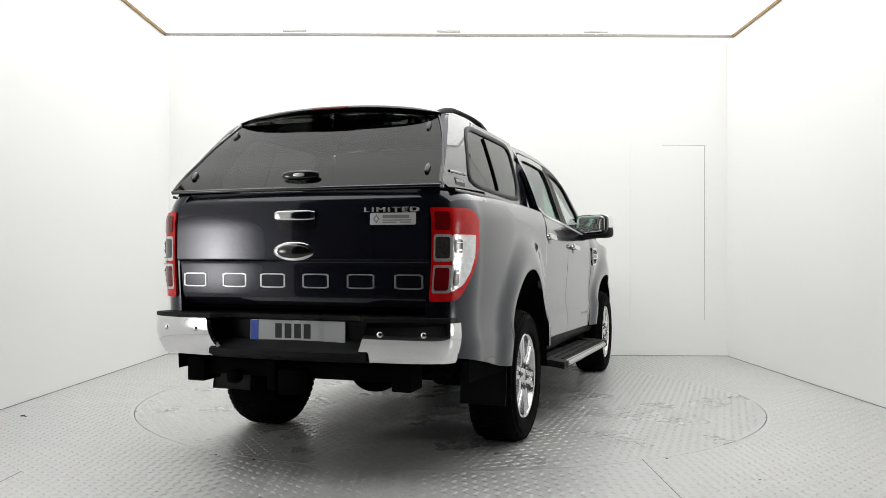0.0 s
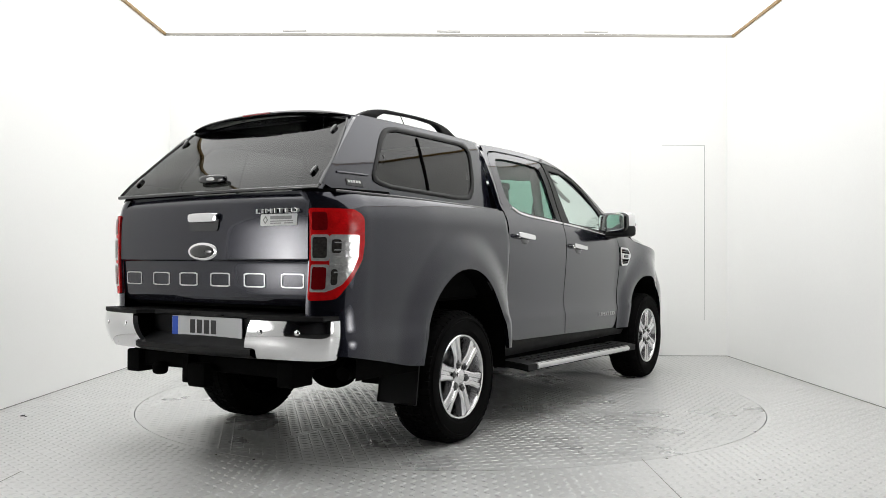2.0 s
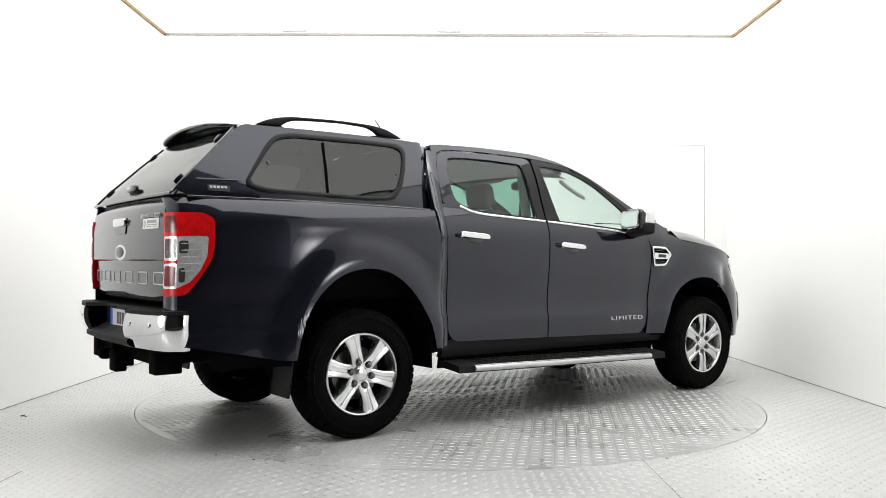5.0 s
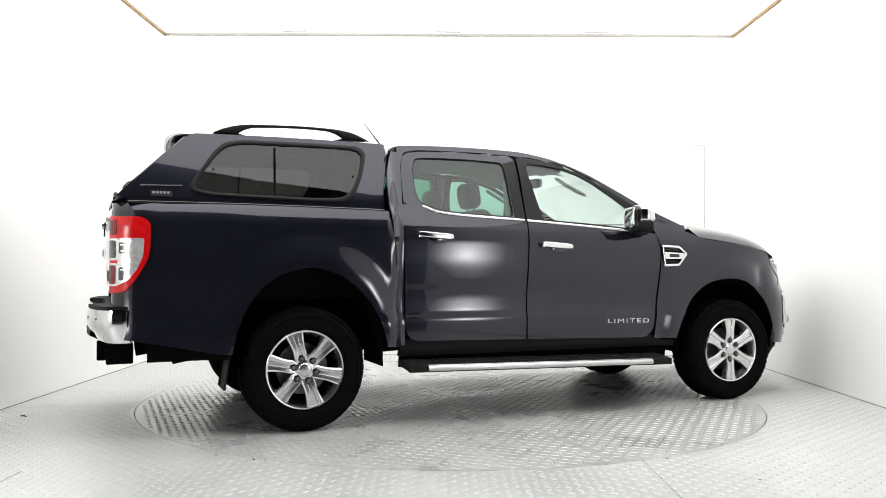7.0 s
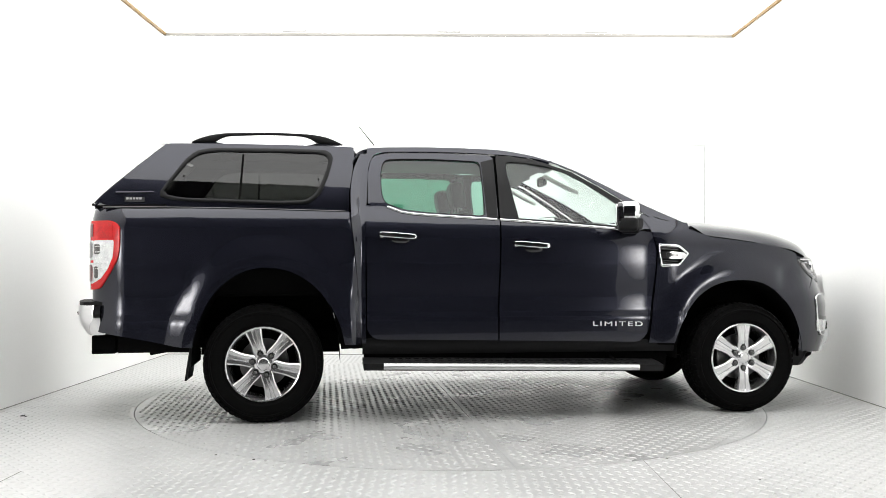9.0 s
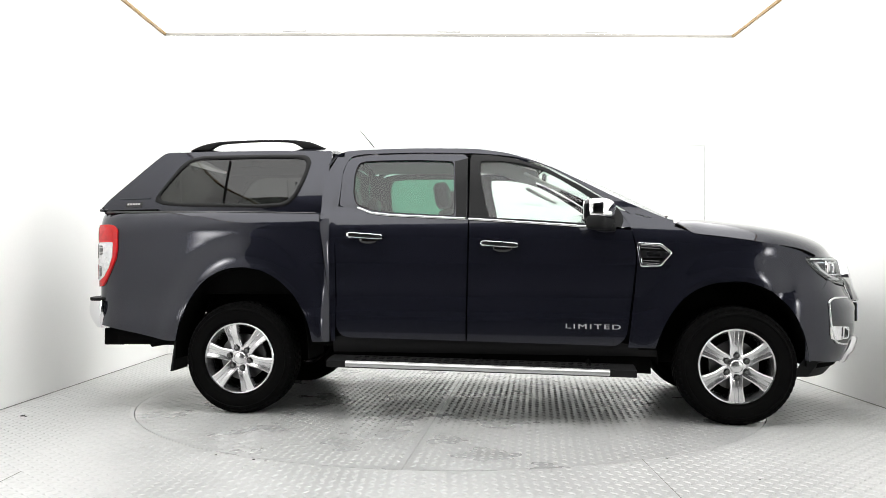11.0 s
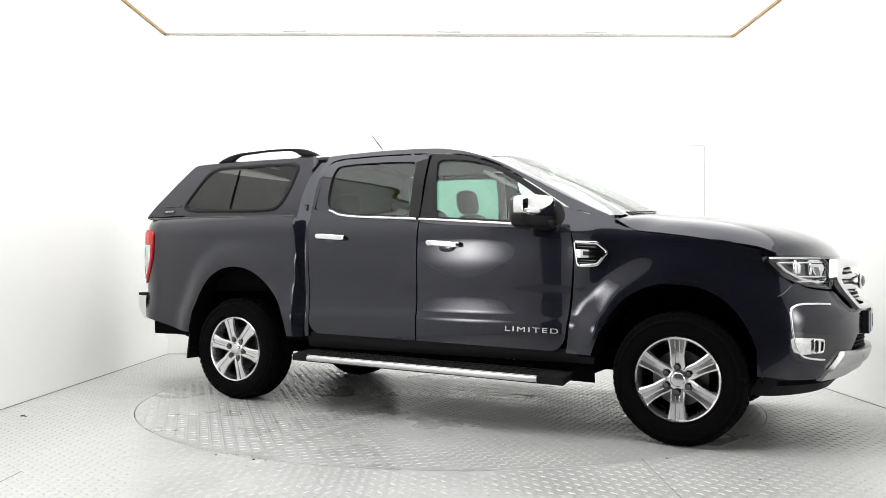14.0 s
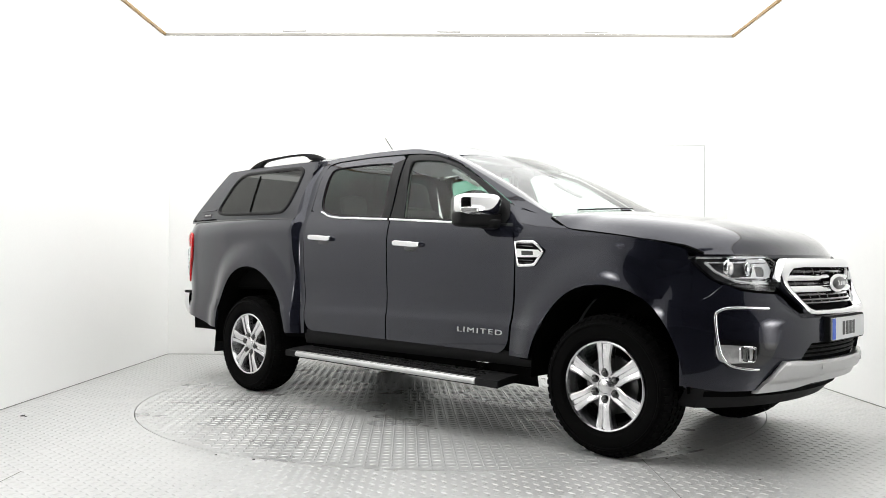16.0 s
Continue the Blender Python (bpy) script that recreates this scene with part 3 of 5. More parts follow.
            # window frame, seal and glass
            if is_rear:
                outer = [(-0.955, 1.384), (-0.952, 1.60), (-0.932, 1.69), (-0.895, 1.722), (-0.80, 1.737), (-0.46, 1.743), (-0.10, 1.736), (-0.09, 1.308), (-0.40, 1.322), (-0.588, 1.332), (-0.736, 1.343), (-0.82, 1.372), (-0.88, 1.378)]
                inner = rounded([(-0.845, 1.40), (-0.868, 1.47), (-0.870, 1.62), (-0.845, 1.694), (-0.70, 1.702), (-0.46, 1.703), (-0.19, 1.694), (-0.172, 1.319), (-0.40, 1.331), (-0.588, 1.342), (-0.72, 1.358)], 0.03, 3)
                cen = (-0.50, 1.52)
            else:
                outer = [(-0.082, 1.736), (0.05, 1.730), (0.20, 1.710), (0.44, 1.637), (0.64, 1.530), (0.80, 1.432), (0.90, 1.366), (0.93, 1.30), (0.90, 1.238), (0.80, 1.247), (0.364, 1.278), (-0.07, 1.306)]
                inner = rounded([(-0.020, 1.696), (0.12, 1.692), (0.27, 1.672), (0.40, 1.632), (0.52, 1.573), (0.66, 1.482), (0.775, 1.402), (0.80, 1.258), (0.364, 1.289), (0.012, 1.309)], 0.025, 3)
                cen = (0.30, 1.45)
            cg = inner
            seal = [(cen[0] + (x - cen[0]) * 0.985, cen[1] + (z - cen[1]) * 0.972) for x, z in inner]
            ring("window_frame", outer, inner, P, M_PAINT if is_rear else M_TRIM, door, n=96, k=4, lip=0.02, centre=cen)
            ring("window_seal", inner, seal, lambda a, b, o, P=P: P(a, b, o - 0.006), M_TRIM, door, n=96, k=2, lip=0.01, centre=cen)
            pad("window_glass", seal, lambda a, b, o, P=P: P(a, b, o - 0.014), G_PRIVACY if is_rear else G_CLEAR, door, off=0.0, lip=0.0, n=96, centre=cen, label="dark privacy glass" if is_rear else "clear green-tinted glass").visible_shadow = False
            # black pillar covers beside the door joint
            if is_rear:
                pil = [(-0.186, 1.69), (-0.098, 1.712), (-0.094, 1.312), (-0.166, 1.318)]
            else:
                pil = [(-0.080, 1.712), (-0.026, 1.69), (0.050, 1.31), (-0.078, 1.309)]
            pad("pillar_cover", pil, P, M_TRIM, door, off=0.003, lip=0.006, n=40, k=2)
            # handle with its cup
            hx, hz = (-0.765, 1.188) if is_rear else (0.125, 1.134)
            lump("handle_cup", (hx + 0.02, S * (W(hx, hz - 0.015) - 0.004), hz - 0.022), (0.13, 0.024, 0.062), M_GLOSS, door, 0.9, 0.9)
            h = lump("door_handle", (hx, S * (W(hx, hz) + 0.030), hz), (0.245, 0.022, 0.036), M_CHROME, door, 0.45, 0.5, turn=pose(0, 0, 0, 0, 4 if is_rear else 4, 0), label="chrome door handle")
            for q in (-0.1, 0.1):
                lump("handle_foot", (hx + q, S * (W(hx, hz) + 0.012), hz - 0.002), (0.035, 0.04, 0.028), M_CHROME, h, 0.6, 0.6, n=12, m=8)
            # inner trim panel of the door
            sheet("door_trim", lambda u, v, S=S: (u, S * (W(u, 0.55 + (sm(BELT, u) - 0.575) * v) - 0.09), 0.55 + (sm(BELT, u) - 0.575) * v), span(xa + 0.02, xb - 0.03, 8), span(0, 1, 6), M_DASH, door)
            if not is_rear:
                m = Matrix.Translation((0.725, S * (W(0.725, 0.606) + 0.001), 0.604)) @ (pose(0, 0, 0, 90, 0, 0) if S < 0 else pose(0, 0, 0, 90, 0, 180)) @ pose(0, 0, 0, -4 if S < 0 else -4, 0, -0.6)
                letters("lettering", "LIMITED", 0.043, M_SILVER, door, m, 0.003, 1.90, "raised chrome letters")

        # roof side rail and windscreen pillar
        def rail(u, v, S=S):
            b, t = sm(DOORTOP, u) + 0.008, sm(EDGE, u)
            z = b + (t - b) * v
            return (u, S * W(u, z), z)
        sheet("roof_side", rail, span(-0.955, 1.0, 60), span(0, 1, 5), M_PAINT, body, 0.02, inward)

        pad("sail_panel", [(0.80, 1.405), (0.93, 1.352), (1.08, 1.305), (1.03, 1.25), (0.82, 1.245)], P, M_PAINT, body, off=-0.006, lip=0.01, n=40, k=3)
        sheet("pillar_core", lambda u, v, S=S: (-0.145 + 0.12 * u, S * (W(-0.09, 1.27 + 0.46 * v) - 0.03), 1.27 + 0.46 * v), span(0, 1, 3), span(0, 1, 8), M_UNDER, body)
        def foot(u, v, S=S):
            z = sm(HOODLINE, u) - 0.006 + (sm(EDGE, u) - sm(HOODLINE, u) + 0.008) * v
            return (u, S * W(u, z), z)
        sheet("pillar_foot", foot, span(0.97, 1.235, 10), span(0, 1, 4), M_PAINT, body)
        sheet("pillar_core", lambda u, v, S=S: (-1.03 + 0.15 * u, S * (W(-0.95, 1.27 + 0.44 * v) - 0.03), 1.27 + 0.44 * v), span(0, 1, 3), span(0, 1, 8), M_UNDER, body)
        # front wing
        ftop = HOODLINE
        wing_xs = span(0.992, 1.13, 6)[:-1] + arch_xs(AF, 36) + [2.055, 2.068]

        def wing(u, v, S=S):
            b = arch_z(u, AF, 0.475 if u < 1.6 else 0.83)
            if u > 1.85:
                b = max(b, 0.835 - 0.02 * (u - 1.85))
            t = sm(ftop, u)
            if u > 2.04:
                t = min(t, 1.06 - (u - 2.04) * 3.2)
            t = max(t, b + 0.01)
            z = b + (t - b) * v
            x = u
            if u < 1.25:
                x += smooth(1.25, 1.0, u) * sm([(0.47, -0.045), (0.66, -0.022), (0.88, 0.002), (1.07, 0.012), (1.25, -0.03), (1.36, -0.10)], z)
            return (x, S * wing_width(x, z), z)
        sheet("front_wing", wing, wing_xs, span(0, 1, 36), M_PAINT, body, 0.022, inward)

        # wing vent
        vent_o = rounded([(0.998, 1.147), (1.150, 1.140), (1.222, 1.082), (1.150, 0.995), (1.022, 0.990)], 0.012, 2)
        cv = (1.10, 1.07)
        vent_i = [(cv[0] + (x - cv[0]) * 0.84, cv[1] + (z - cv[1]) * 0.80) for x, z in vent_o]
        v_ = pad("wing_vent", vent_o, P, M_UNDER, body, off=0.004, lip=0.006, n=60, centre=cv, label="black wing vent with chrome frame")
        ring("vent_frame", vent_o, vent_i, lambda a, b, o, P=P: P(a, b, o + 0.010), M_CHROME, v_, n=60, k=3, lip=0.01, centre=cv, rise=0.003)
        band = pad("vent_band", rounded([(1.018, 1.096), (1.182, 1.088), (1.208, 1.068), (1.180, 1.046), (1.026, 1.046)], 0.006, 2), P, M_CHROME, v_, off=0.014, lip=0.010, centre=(1.10, 1.07), label="broad chrome middle bar")
        pad("vent_badge", rounded([(1.062, 1.084), (1.142, 1.080), (1.142, 1.057), (1.062, 1.059)], 0.004, 2), P, M_GLOSS, band, off=0.0165, lip=0.003, k=2)
        for z in (1.124, 1.110, 1.030, 1.014):
            tube("vent_slat", [P(x, z - 0.05 * (x - 1.08), 0.007) for x in span(1.025, 1.140, 5)], 0.003, M_GLOSS, v_, n=5)

        # black sill and inner side behind the joints
        sheet("sill", lambda u, v, S=S: (u, S * (0.842 + 0.012 * math.sin(v * math.pi) + 0.01 * v), 0.415 + (0.115 - 0.0175 * (u + 0.97)) * v), span(-0.985, 1.13, 12), span(0, 1, 8), M_BLACK, body, 0.05, inward)

        sheet("sill_skirt", lambda u, v, S=S: (u, S * (0.80 - 0.02 * v), 0.44 - 0.02 * (u + 0.97) - 0.10 * v), span(-0.975, 1.10, 6), span(0, 1, 2), M_UNDER, body)

        def inner(u, v, S=S):
            b = max(arch_z(u, AR, 0.46), arch_z(u, AF, 0.46)) + (0.03 if abs(abs(u) - 1.588) < 0.46 else 0)
            t = min(sm(BELT, u) - 0.03, 1.30) if u > -1.0 else 1.30
            if u > 1.0:
                t = sm(HOODLINE, u) - 0.05
            z = b + max(0.02, t - b) * v
            return (u, S * (W(u, z) - 0.035), z)
        sheet("inner_side", inner, span(-2.5, -2.07, 5) + arch_xs(AR, 20) + span(-1.1, 1.1, 20) + arch_xs(AF, 20), span(0, 1, 12), M_UNDER, body)

        # wheel arch liners and lips
        for a in (AR, AF):
            def liner(u, v, a=a, S=S):
                f = math.pi * u
                x = a[0] - (a[2] - 0.004) * math.copysign(abs(math.cos(f)) ** 0.89, math.cos(f))
                z = a[1] + (a[3] - 0.006) * abs(math.sin(f)) ** 0.89
                return (x, S * (W(x, max(z, 0.5)) - 0.012 - 0.40 * v), z)
            sheet("arch_liner", liner, span(0, 1, 30), span(0, 1, 3), M_UNDER, body)
            sheet("arch_wall", lambda u, v, a=a, S=S: (a[0] + a[2] * u, S * 0.47, 0.40 + (a[1] + a[3] * math.sqrt(max(0.0, 1 - abs(u) ** 2.25)) - 0.40) * v), span(-0.995, 0.995, 20), span(0, 1, 3), M_UNDER, body)

        # tail lamp round the corner
        C = lambda a, z, o=0.0, S=S: rear_corner(S, a, z, o)
        lo = rounded([(0.335, 1.287), (0.10, 1.284), (0.058, 1.250), (0.058, 1.12), (0.068, 1.045), (0.118, 0.945), (0.172, 0.866), (0.20, 0.856), (0.335, 0.852)], 0.02, 2)
        lamp = pad("tail_lamp", lo, C, M_RED, T, off=0.012, lip=0.03, n=72, k=8, centre=(0.20, 1.08), label="red and clear tail lamp")
        for nm, pts, mt, o in (("red_section", [(0.222, 1.270), (0.095, 1.270), (0.090, 1.182), (0.222, 1.182)], M_RED, 0.0145), ("dark_red_section", [(0.316, 1.268), (0.232, 1.268), (0.232, 1.182), (0.316, 1.182)], M_DKRED, 0.0145),
                               ("clear_section", [(0.322, 1.162), (0.222, 1.162), (0.222, 1.038), (0.322, 1.038)], M_CLEARLAMP, 0.0145), ("smoked_section", [(0.312, 1.150), (0.235, 1.150), (0.235, 1.052), (0.312, 1.052)], M_SMOKE, 0.0165),
                               ("clear_section", [(0.222, 1.162), (0.085, 1.162), (0.090, 1.06), (0.118, 0.985), (0.160, 0.925), (0.222, 0.895)], M_CLEARLAMP, 0.0142), ("smoked_section", [(0.212, 1.140), (0.168, 1.140), (0.168, 1.075), (0.212, 1.075)], M_SMOKE, 0.0162), ("smoked_section", [(0.212, 1.000), (0.182, 1.000), (0.182, 0.925), (0.212, 0.925)], M_SMOKE, 0.0162),
                               ("clear_section", [(0.322, 1.022), (0.222, 1.022), (0.222, 0.893), (0.322, 0.893)], M_CLEARLAMP, 0.0145), ("red_section", [(0.312, 1.010), (0.235, 1.010), (0.235, 0.905), (0.312, 0.905)], M_DKRED, 0.0165)):
            pad(nm, rounded(pts, 0.012, 2), C, mt, lamp, off=o, lip=0.004, n=40, k=4)
        for z in (1.125, 1.09, 1.055, 1.02, 0.985):
            tube("lens_line", [C(a_, z, 0.0175) for a_ in span(0.125 if z > 1.0 else 0.15, 0.20, 4)], 0.0035, M_CLEARLAMP, lamp, n=5)

        tube("canopy_base_seal", [C(a_, 1.372, -0.012) for a_ in span(-0.2, 0.33, 16)], 0.016, M_UNDER, body, n=6)
        # rear bumper end, chrome
        def bump_end(u, v, S=S, o=0.0):
            f = u
            z = 0.572 + 0.186 * v
            bulge = 0.016 * math.sin(math.pi * v) - 0.055 * (1 - v) ** 2.2
            y = (0.825 + bulge * 0.5) * math.sin(f)
            x = -2.53 - (0.285 + bulge) * math.cos(f) ** 0.42
            return (x, S * y, z)
        def chrome_end(u, v, S=S):
            f0 = math.asin(min(0.99, (0.365 + 0.075 * v ** 0.8) / 0.840))
            return bump_end(f0 + (radians(86) - f0) * u, v, S)
        ends = sheet("bumper_end", chrome_end, span(0, 1, 26), span(0, 1, 14), M_CHROME, T, 0.03, lambda v: (0.8, -0.3 if v.y > 0 else 0.3, 0), "chrome rear bumper end")
        for q in (0.50, 0.70):
            x, y, z = bump_end(math.asin(q / 0.840), 0.72, S)
            lump("parking_sensor", (x - 0.001, y, z), (0.012, 0.028, 0.028), M_CHROME, ends, 1, 1, n=14, m=8)

        # side step
        step = sheet("side_step", lambda u, v, S=S: (u * 1.0, S * (0.78 + 0.205 * v), 0.395 - 0.0165 * (u + 0.98) - 0.018 * v * v), span(-0.985, 0.985, 14), span(0, 1, 6), M_BLACK, T, 0.042, lambda v: (0, 0, -1), "black ribbed side step")
        sheet("step_trim", lambda u, v, S=S: (u, S * (0.965 + 0.032 * math.sin(math.pi * (0.15 + 0.6 * v))), 0.380 - 0.0170 * (u + 0.98) - 0.038 * v), span(-0.86, 0.82, 14), span(0, 1, 6), M_SKID, step, 0.012, inward, "brushed silver edge strip")
        for x in span(-0.80, 0.80, 30):
            for y in (0.84, 0.89, 0.94):
                step_z = 0.395 - 0.0165 * (x + 0.98) - 0.018 * ((y - 0.78) / 0.205) ** 2
                part("grip_rib", box_bm((x - 0.016, S * y - 0.008, step_z - 0.001), (x + 0.016, S * y + 0.008, step_z + 0.004), 0), M_BLACK, step)
        for x in (-0.7, 0.0, 0.7):
            tube("step_bracket", [(x, S * 0.5, 0.46), (x, S * 0.72, 0.38), (x, S * 0.86, 0.35)], 0.018, M_UNDER, step, n=8)

        # mud flap
        sheet("mud_flap", lambda u, v, S=S: (-2.045 - 0.03 * v - 0.0, S * (0.64 + 0.25 * u), 0.50 - 0.215 * v), span(0, 1, 4), span(0, 1, 5), M_BLACK, T, 0.012, lambda v: (-1, 0, 0))

        # door mirror: black lower shell on an arm, chrome cap, lamp in its outer corner
        swept = pose(0, 0, 0, 0, 0, 19 * S)

        def at_mirror(dx, dy, z, S=S):
            d = swept.to_3x3() @ Vector((dx, S * dy, 0))
            return (0.768 + d.x, S * 0.912 + d.y, z)
        mir = lump("door_mirror", at_mirror(0, 0.004, 1.272), (0.135, 0.300, 0.100), M_BLACK, T, 0.45, 0.45, turn=swept, label="door mirror with chrome cap")
        lump("mirror_cap", at_mirror(0.006, 0, 1.352), (0.140, 0.296, 0.142), M_CHROME, mir, 0.5, 0.48, turn=swept, label="chrome cap")
        lump("mirror_shell", at_mirror(-0.046, 0, 1.335), (0.060, 0.290, 0.165), M_GLOSS, mir, 0.4, 0.4, turn=swept)
        lump("mirror_glass", at_mirror(-0.075, 0, 1.338), (0.012, 0.255, 0.140), M_MIRROR, mir, 0.4, 0.4, turn=swept)
        lump("mirror_arm", (0.810, S * 0.815, 1.243), (0.125, 0.160, 0.062), M_BLACK, mir, 0.5, 0.5)
        lump("turn_signal", at_mirror(0.064, 0.085, 1.322), (0.030, 0.115, 0.034), M_CLEARLAMP, mir, 0.6, 0.6, turn=pose(0, 0, 0, 0, 0, 32 * S))

        # canopy side with window
        can_o = [(-2.678, 1.376), (-2.585, 1.482), (-2.44, 1.625), (-2.292, 1.755), (-2.250, 1.786), (-1.86, 1.784), (-1.50, 1.778), (-1.035, 1.766), (-1.056, 1.60), (-1.078, 1.460), (-1.080, 1.342), (-1.67, 1.358), (-2.19, 1.368)]
        def WC(x, z):
            d = z - 1.36
            w = 0.771 - 0.22 * d - 0.24 * d * d
            if x < -1.9:
                w -= 0.015 * (min(-x - 1.9, 0.8) / 0.58) ** 1.6
            return w
        PC = wall_place(S, WC)
        win_o = rounded([(-2.285, 1.452), (-2.225, 1.545), (-2.13, 1.680), (-2.065, 1.738), (-1.96, 1.757), (-1.50, 1.753), (-1.215, 1.745), (-1.176, 1.705), (-1.212, 1.575), (-1.262, 1.455), (-1.330, 1.394), (-1.50, 1.386), (-2.14, 1.410), (-2.25, 1.428)], 0.03, 3)
        cc = (-1.72, 1.57)
        win_i = [(cc[0] + (x - cc[0]) * 0.945, cc[1] + (z - cc[1]) * 0.865) for x, z in win_o]
        canopy_side = ring("canopy_side", can_o, win_o, PC, M_PAINT, T, n=110, k=8, lip=0.02, centre=cc)
        fr = ring("window_frame", win_o, win_i, lambda a, b, o, PC=PC: PC(a, b, o + 0.005), M_TRIM, canopy_side, n=110, k=4, lip=0.012, centre=cc, rise=0.004)
        pad("window_glass", win_i, lambda a, b, o, PC=PC: PC(a, b, o - 0.002), G_CANOPY, canopy_side, off=0, lip=0, n=110, centre=cc, label="smoked sliding glass").visible_shadow = False
        tube("glass_divider", [PC(-1.762 - 0.05 * (1.717 - z), z, 0.002) for z in span(1.425, 1.715, 8)], 0.007, M_UNDER, fr, n=6)
        for x, z in ((-2.13, 1.565), (-1.275, 1.545)):
            lump("window_latch", PC(x, z, -0.012), (0.018, 0.02, 0.055), M_GLOSS, fr, 0.7, 0.7, n=10, m=8)
        # swage line and small badge
        tube("canopy_line", [PC(x, 1.468, 0.0015) for x in span(-2.54, -2.31, 10)], 0.006, M_PAINT, canopy_side, n=6)
        bg = pad("badge", [(-2.485, 1.440), (-2.365, 1.436), (-2.365, 1.404), (-2.485, 1.408)], PC, M_INK, canopy_side, off=0.003, lip=0.004, n=32, k=2, label="small silver and black badge")
        for q in range(5):
            x = -2.475 + q * 0.020
            pad("badge_bar", [(x, 1.434), (x + 0.014, 1.4335), (x + 0.014, 1.421), (x, 1.4215)], PC, M_SKID, bg, off=0.0045, lip=0.002, n=8, k=1)
        # roof bar on the canopy: a flat blade that widens into solid feet
        bar_top = [(-2.12, 1.808), (-2.05, 1.838), (-1.97, 1.858), (-1.87, 1.868), (-1.60, 1.870), (-1.36, 1.862), (-1.25, 1.848), (-1.18, 1.826), (-1.115, 1.798)]
        bar_deep = [(-2.11, 0.006), (-2.04, 0.034), (-1.965, 0.050), (-1.93, 0.034), (-1.86, 0.019), (-1.60, 0.014), (-1.40, 0.016), (-1.33, 0.030), (-1.285, 0.050), (-1.18, 0.030), (-1.115, 0.006)]

        def blade(u, v, S=S):
            a = 2 * math.pi * v
            c, d = math.cos(a), math.sin(a)
            zt, h = sm(bar_top, u), sm(bar_deep, u)
            yc = 0.512 + 0.010 * math.sin(math.pi * (u + 2.11) / 0.995)
            return (u, S * (yc + 0.019 * math.copysign(abs(c) ** 0.5, c)), zt - h / 2 + h / 2 * math.copysign(abs(d) ** 0.5, d))
        sheet("roof_bar", blade, span(-2.11, -1.115, 60), span(0, 1, 16), M_BLACK, T, label="black canopy roof bar")

    # ---- roof and glass across ----
    def roof(u, v):
        x = u
        ze = sm(EDGE, x) - 0.002
        we = W(x, ze)
        s = v
        zc = sm([(-1.06, 1.79), (-0.98, 1.822), (-0.85, 1.838), (-0.36, 1.852), (0.03, 1.828), (0.18, 1.784), (0.30, 1.732)], x)
        rib = 0.006 * (smooth(0.52, 0.50, abs(s)) - smooth(0.42, 0.40, abs(s))) if x < 0.2 else 0
        return (x + 0.13 * (1 - s * s) * smooth(0.0, 0.30, x), s * we, ze + (zc - ze) * (1 - abs(s) ** 2.6) - rib)
    sheet("roof", roof, span(-1.05, 0.30, 40), [math.copysign(abs(s) ** 0.8, s) for s in span(-1, 1, 44)], M_PAINT, T, 0.02, lambda v: (0, 0, -1))
    sheet("roof_lining", lambda u, v: (u, v * 0.60, 1.735 + 0.05 * (1 - v * v) - 0.10 * smooth(0, 0.36, u)), span(-0.98, 0.36, 10), span(-1, 1, 12), M_LINING, T)

    def wind(u, v):
        s = u
        xt, zt, yt = 0.310 + 0.110 * (1 - s * s), 1.712 + 0.026 * (1 - abs(s) ** 2.4), 0.612
        xb, zb_, yb = 1.165 + 0.185 * (1 - s * s), 1.296 + 0.014 * (1 - s * s), 0.780
        b = 0.020 * math.sin(math.pi * v)
        return (xt + (xb - xt) * v + b * 0.5, s * (yt + (yb - yt) * v), zt + (zb_ - zt) * v + b)
    ws = sheet("windscreen", wind, span(-0.965, 0.965, 30), span(0.015, 0.985, 20), G_WIND, T, label="clear windscreen")
    ws.visible_shadow = False
    for S in (-1, 1):
        def apil(u, v, S=S):
            a = Vector(wind(S * 0.965, u))
            x = a.x
            ze = sm(EDGE, x)
            b = Vector((x, S * W(x, ze), ze))
            return a + (b - a) * v + Vector((0, 0, 0.008 * math.sin(math.pi * v)))
        sheet("windscreen_pillar", apil, span(0.0, 1.0, 24), span(0, 1, 4), M_PAINT, body)
    for S in (-1, 1):
        sheet("cowl_side", lambda u, v, S=S: (u, S * (W(u, sm(HOODLINE, u)) * (1 - v) + 0.70 * v) * 0.999, sm(HOODLINE, u) - 0.002 - 0.012 * v), span(0.93, 1.27, 12), span(0, 1, 5), M_PAINT, body)
    # cowl with wipers
    cowl = sheet("cowl", lambda u, v: (1.155 + 0.185 * (1 - u * u) + 0.07 * v, u * (0.765 - 0.0 * v), 1.283 + 0.016 * (1 - u * u) - 0.012 * v), span(-1, 1, 24), span(0, 1, 3), M_BLACK, T)
    for y0, y1 in ((-0.55, 0.0), (0.05, 0.58)):
        wv = [Vector(wind(y / 0.76, 0.965 - 0.05 * (y - y0) / (y1 - y0))) + Vector((0.004, 0, 0.006)) for y in span(y0, y1, 8)]
        tube("wiper", wv, 0.005, M_BLACK, cowl, n=6)

    # black filler added between cab and bed, so the gap looks shaded
    part("cab_gap_panel", box_bm((-1.055, -0.80, 0.45), (-0.975, 0.80, 1.30), 0.01), M_UNDER, body)
    part("canopy_seal", box_bm((-1.085, -0.60, 1.33), (-1.035, 0.60, 1.755), 0.01), M_UNDER, T, "black rubber seal between cab and canopy")
    # back window of the cab
    sheet("rear_screen", lambda u, v: (-1.035 + 0.05 * v, u * (0.74 - 0.14 * v), 1.36 + 0.36 * v), span(-1, 1, 8), span(0, 1, 4), G_PRIVACY, T)
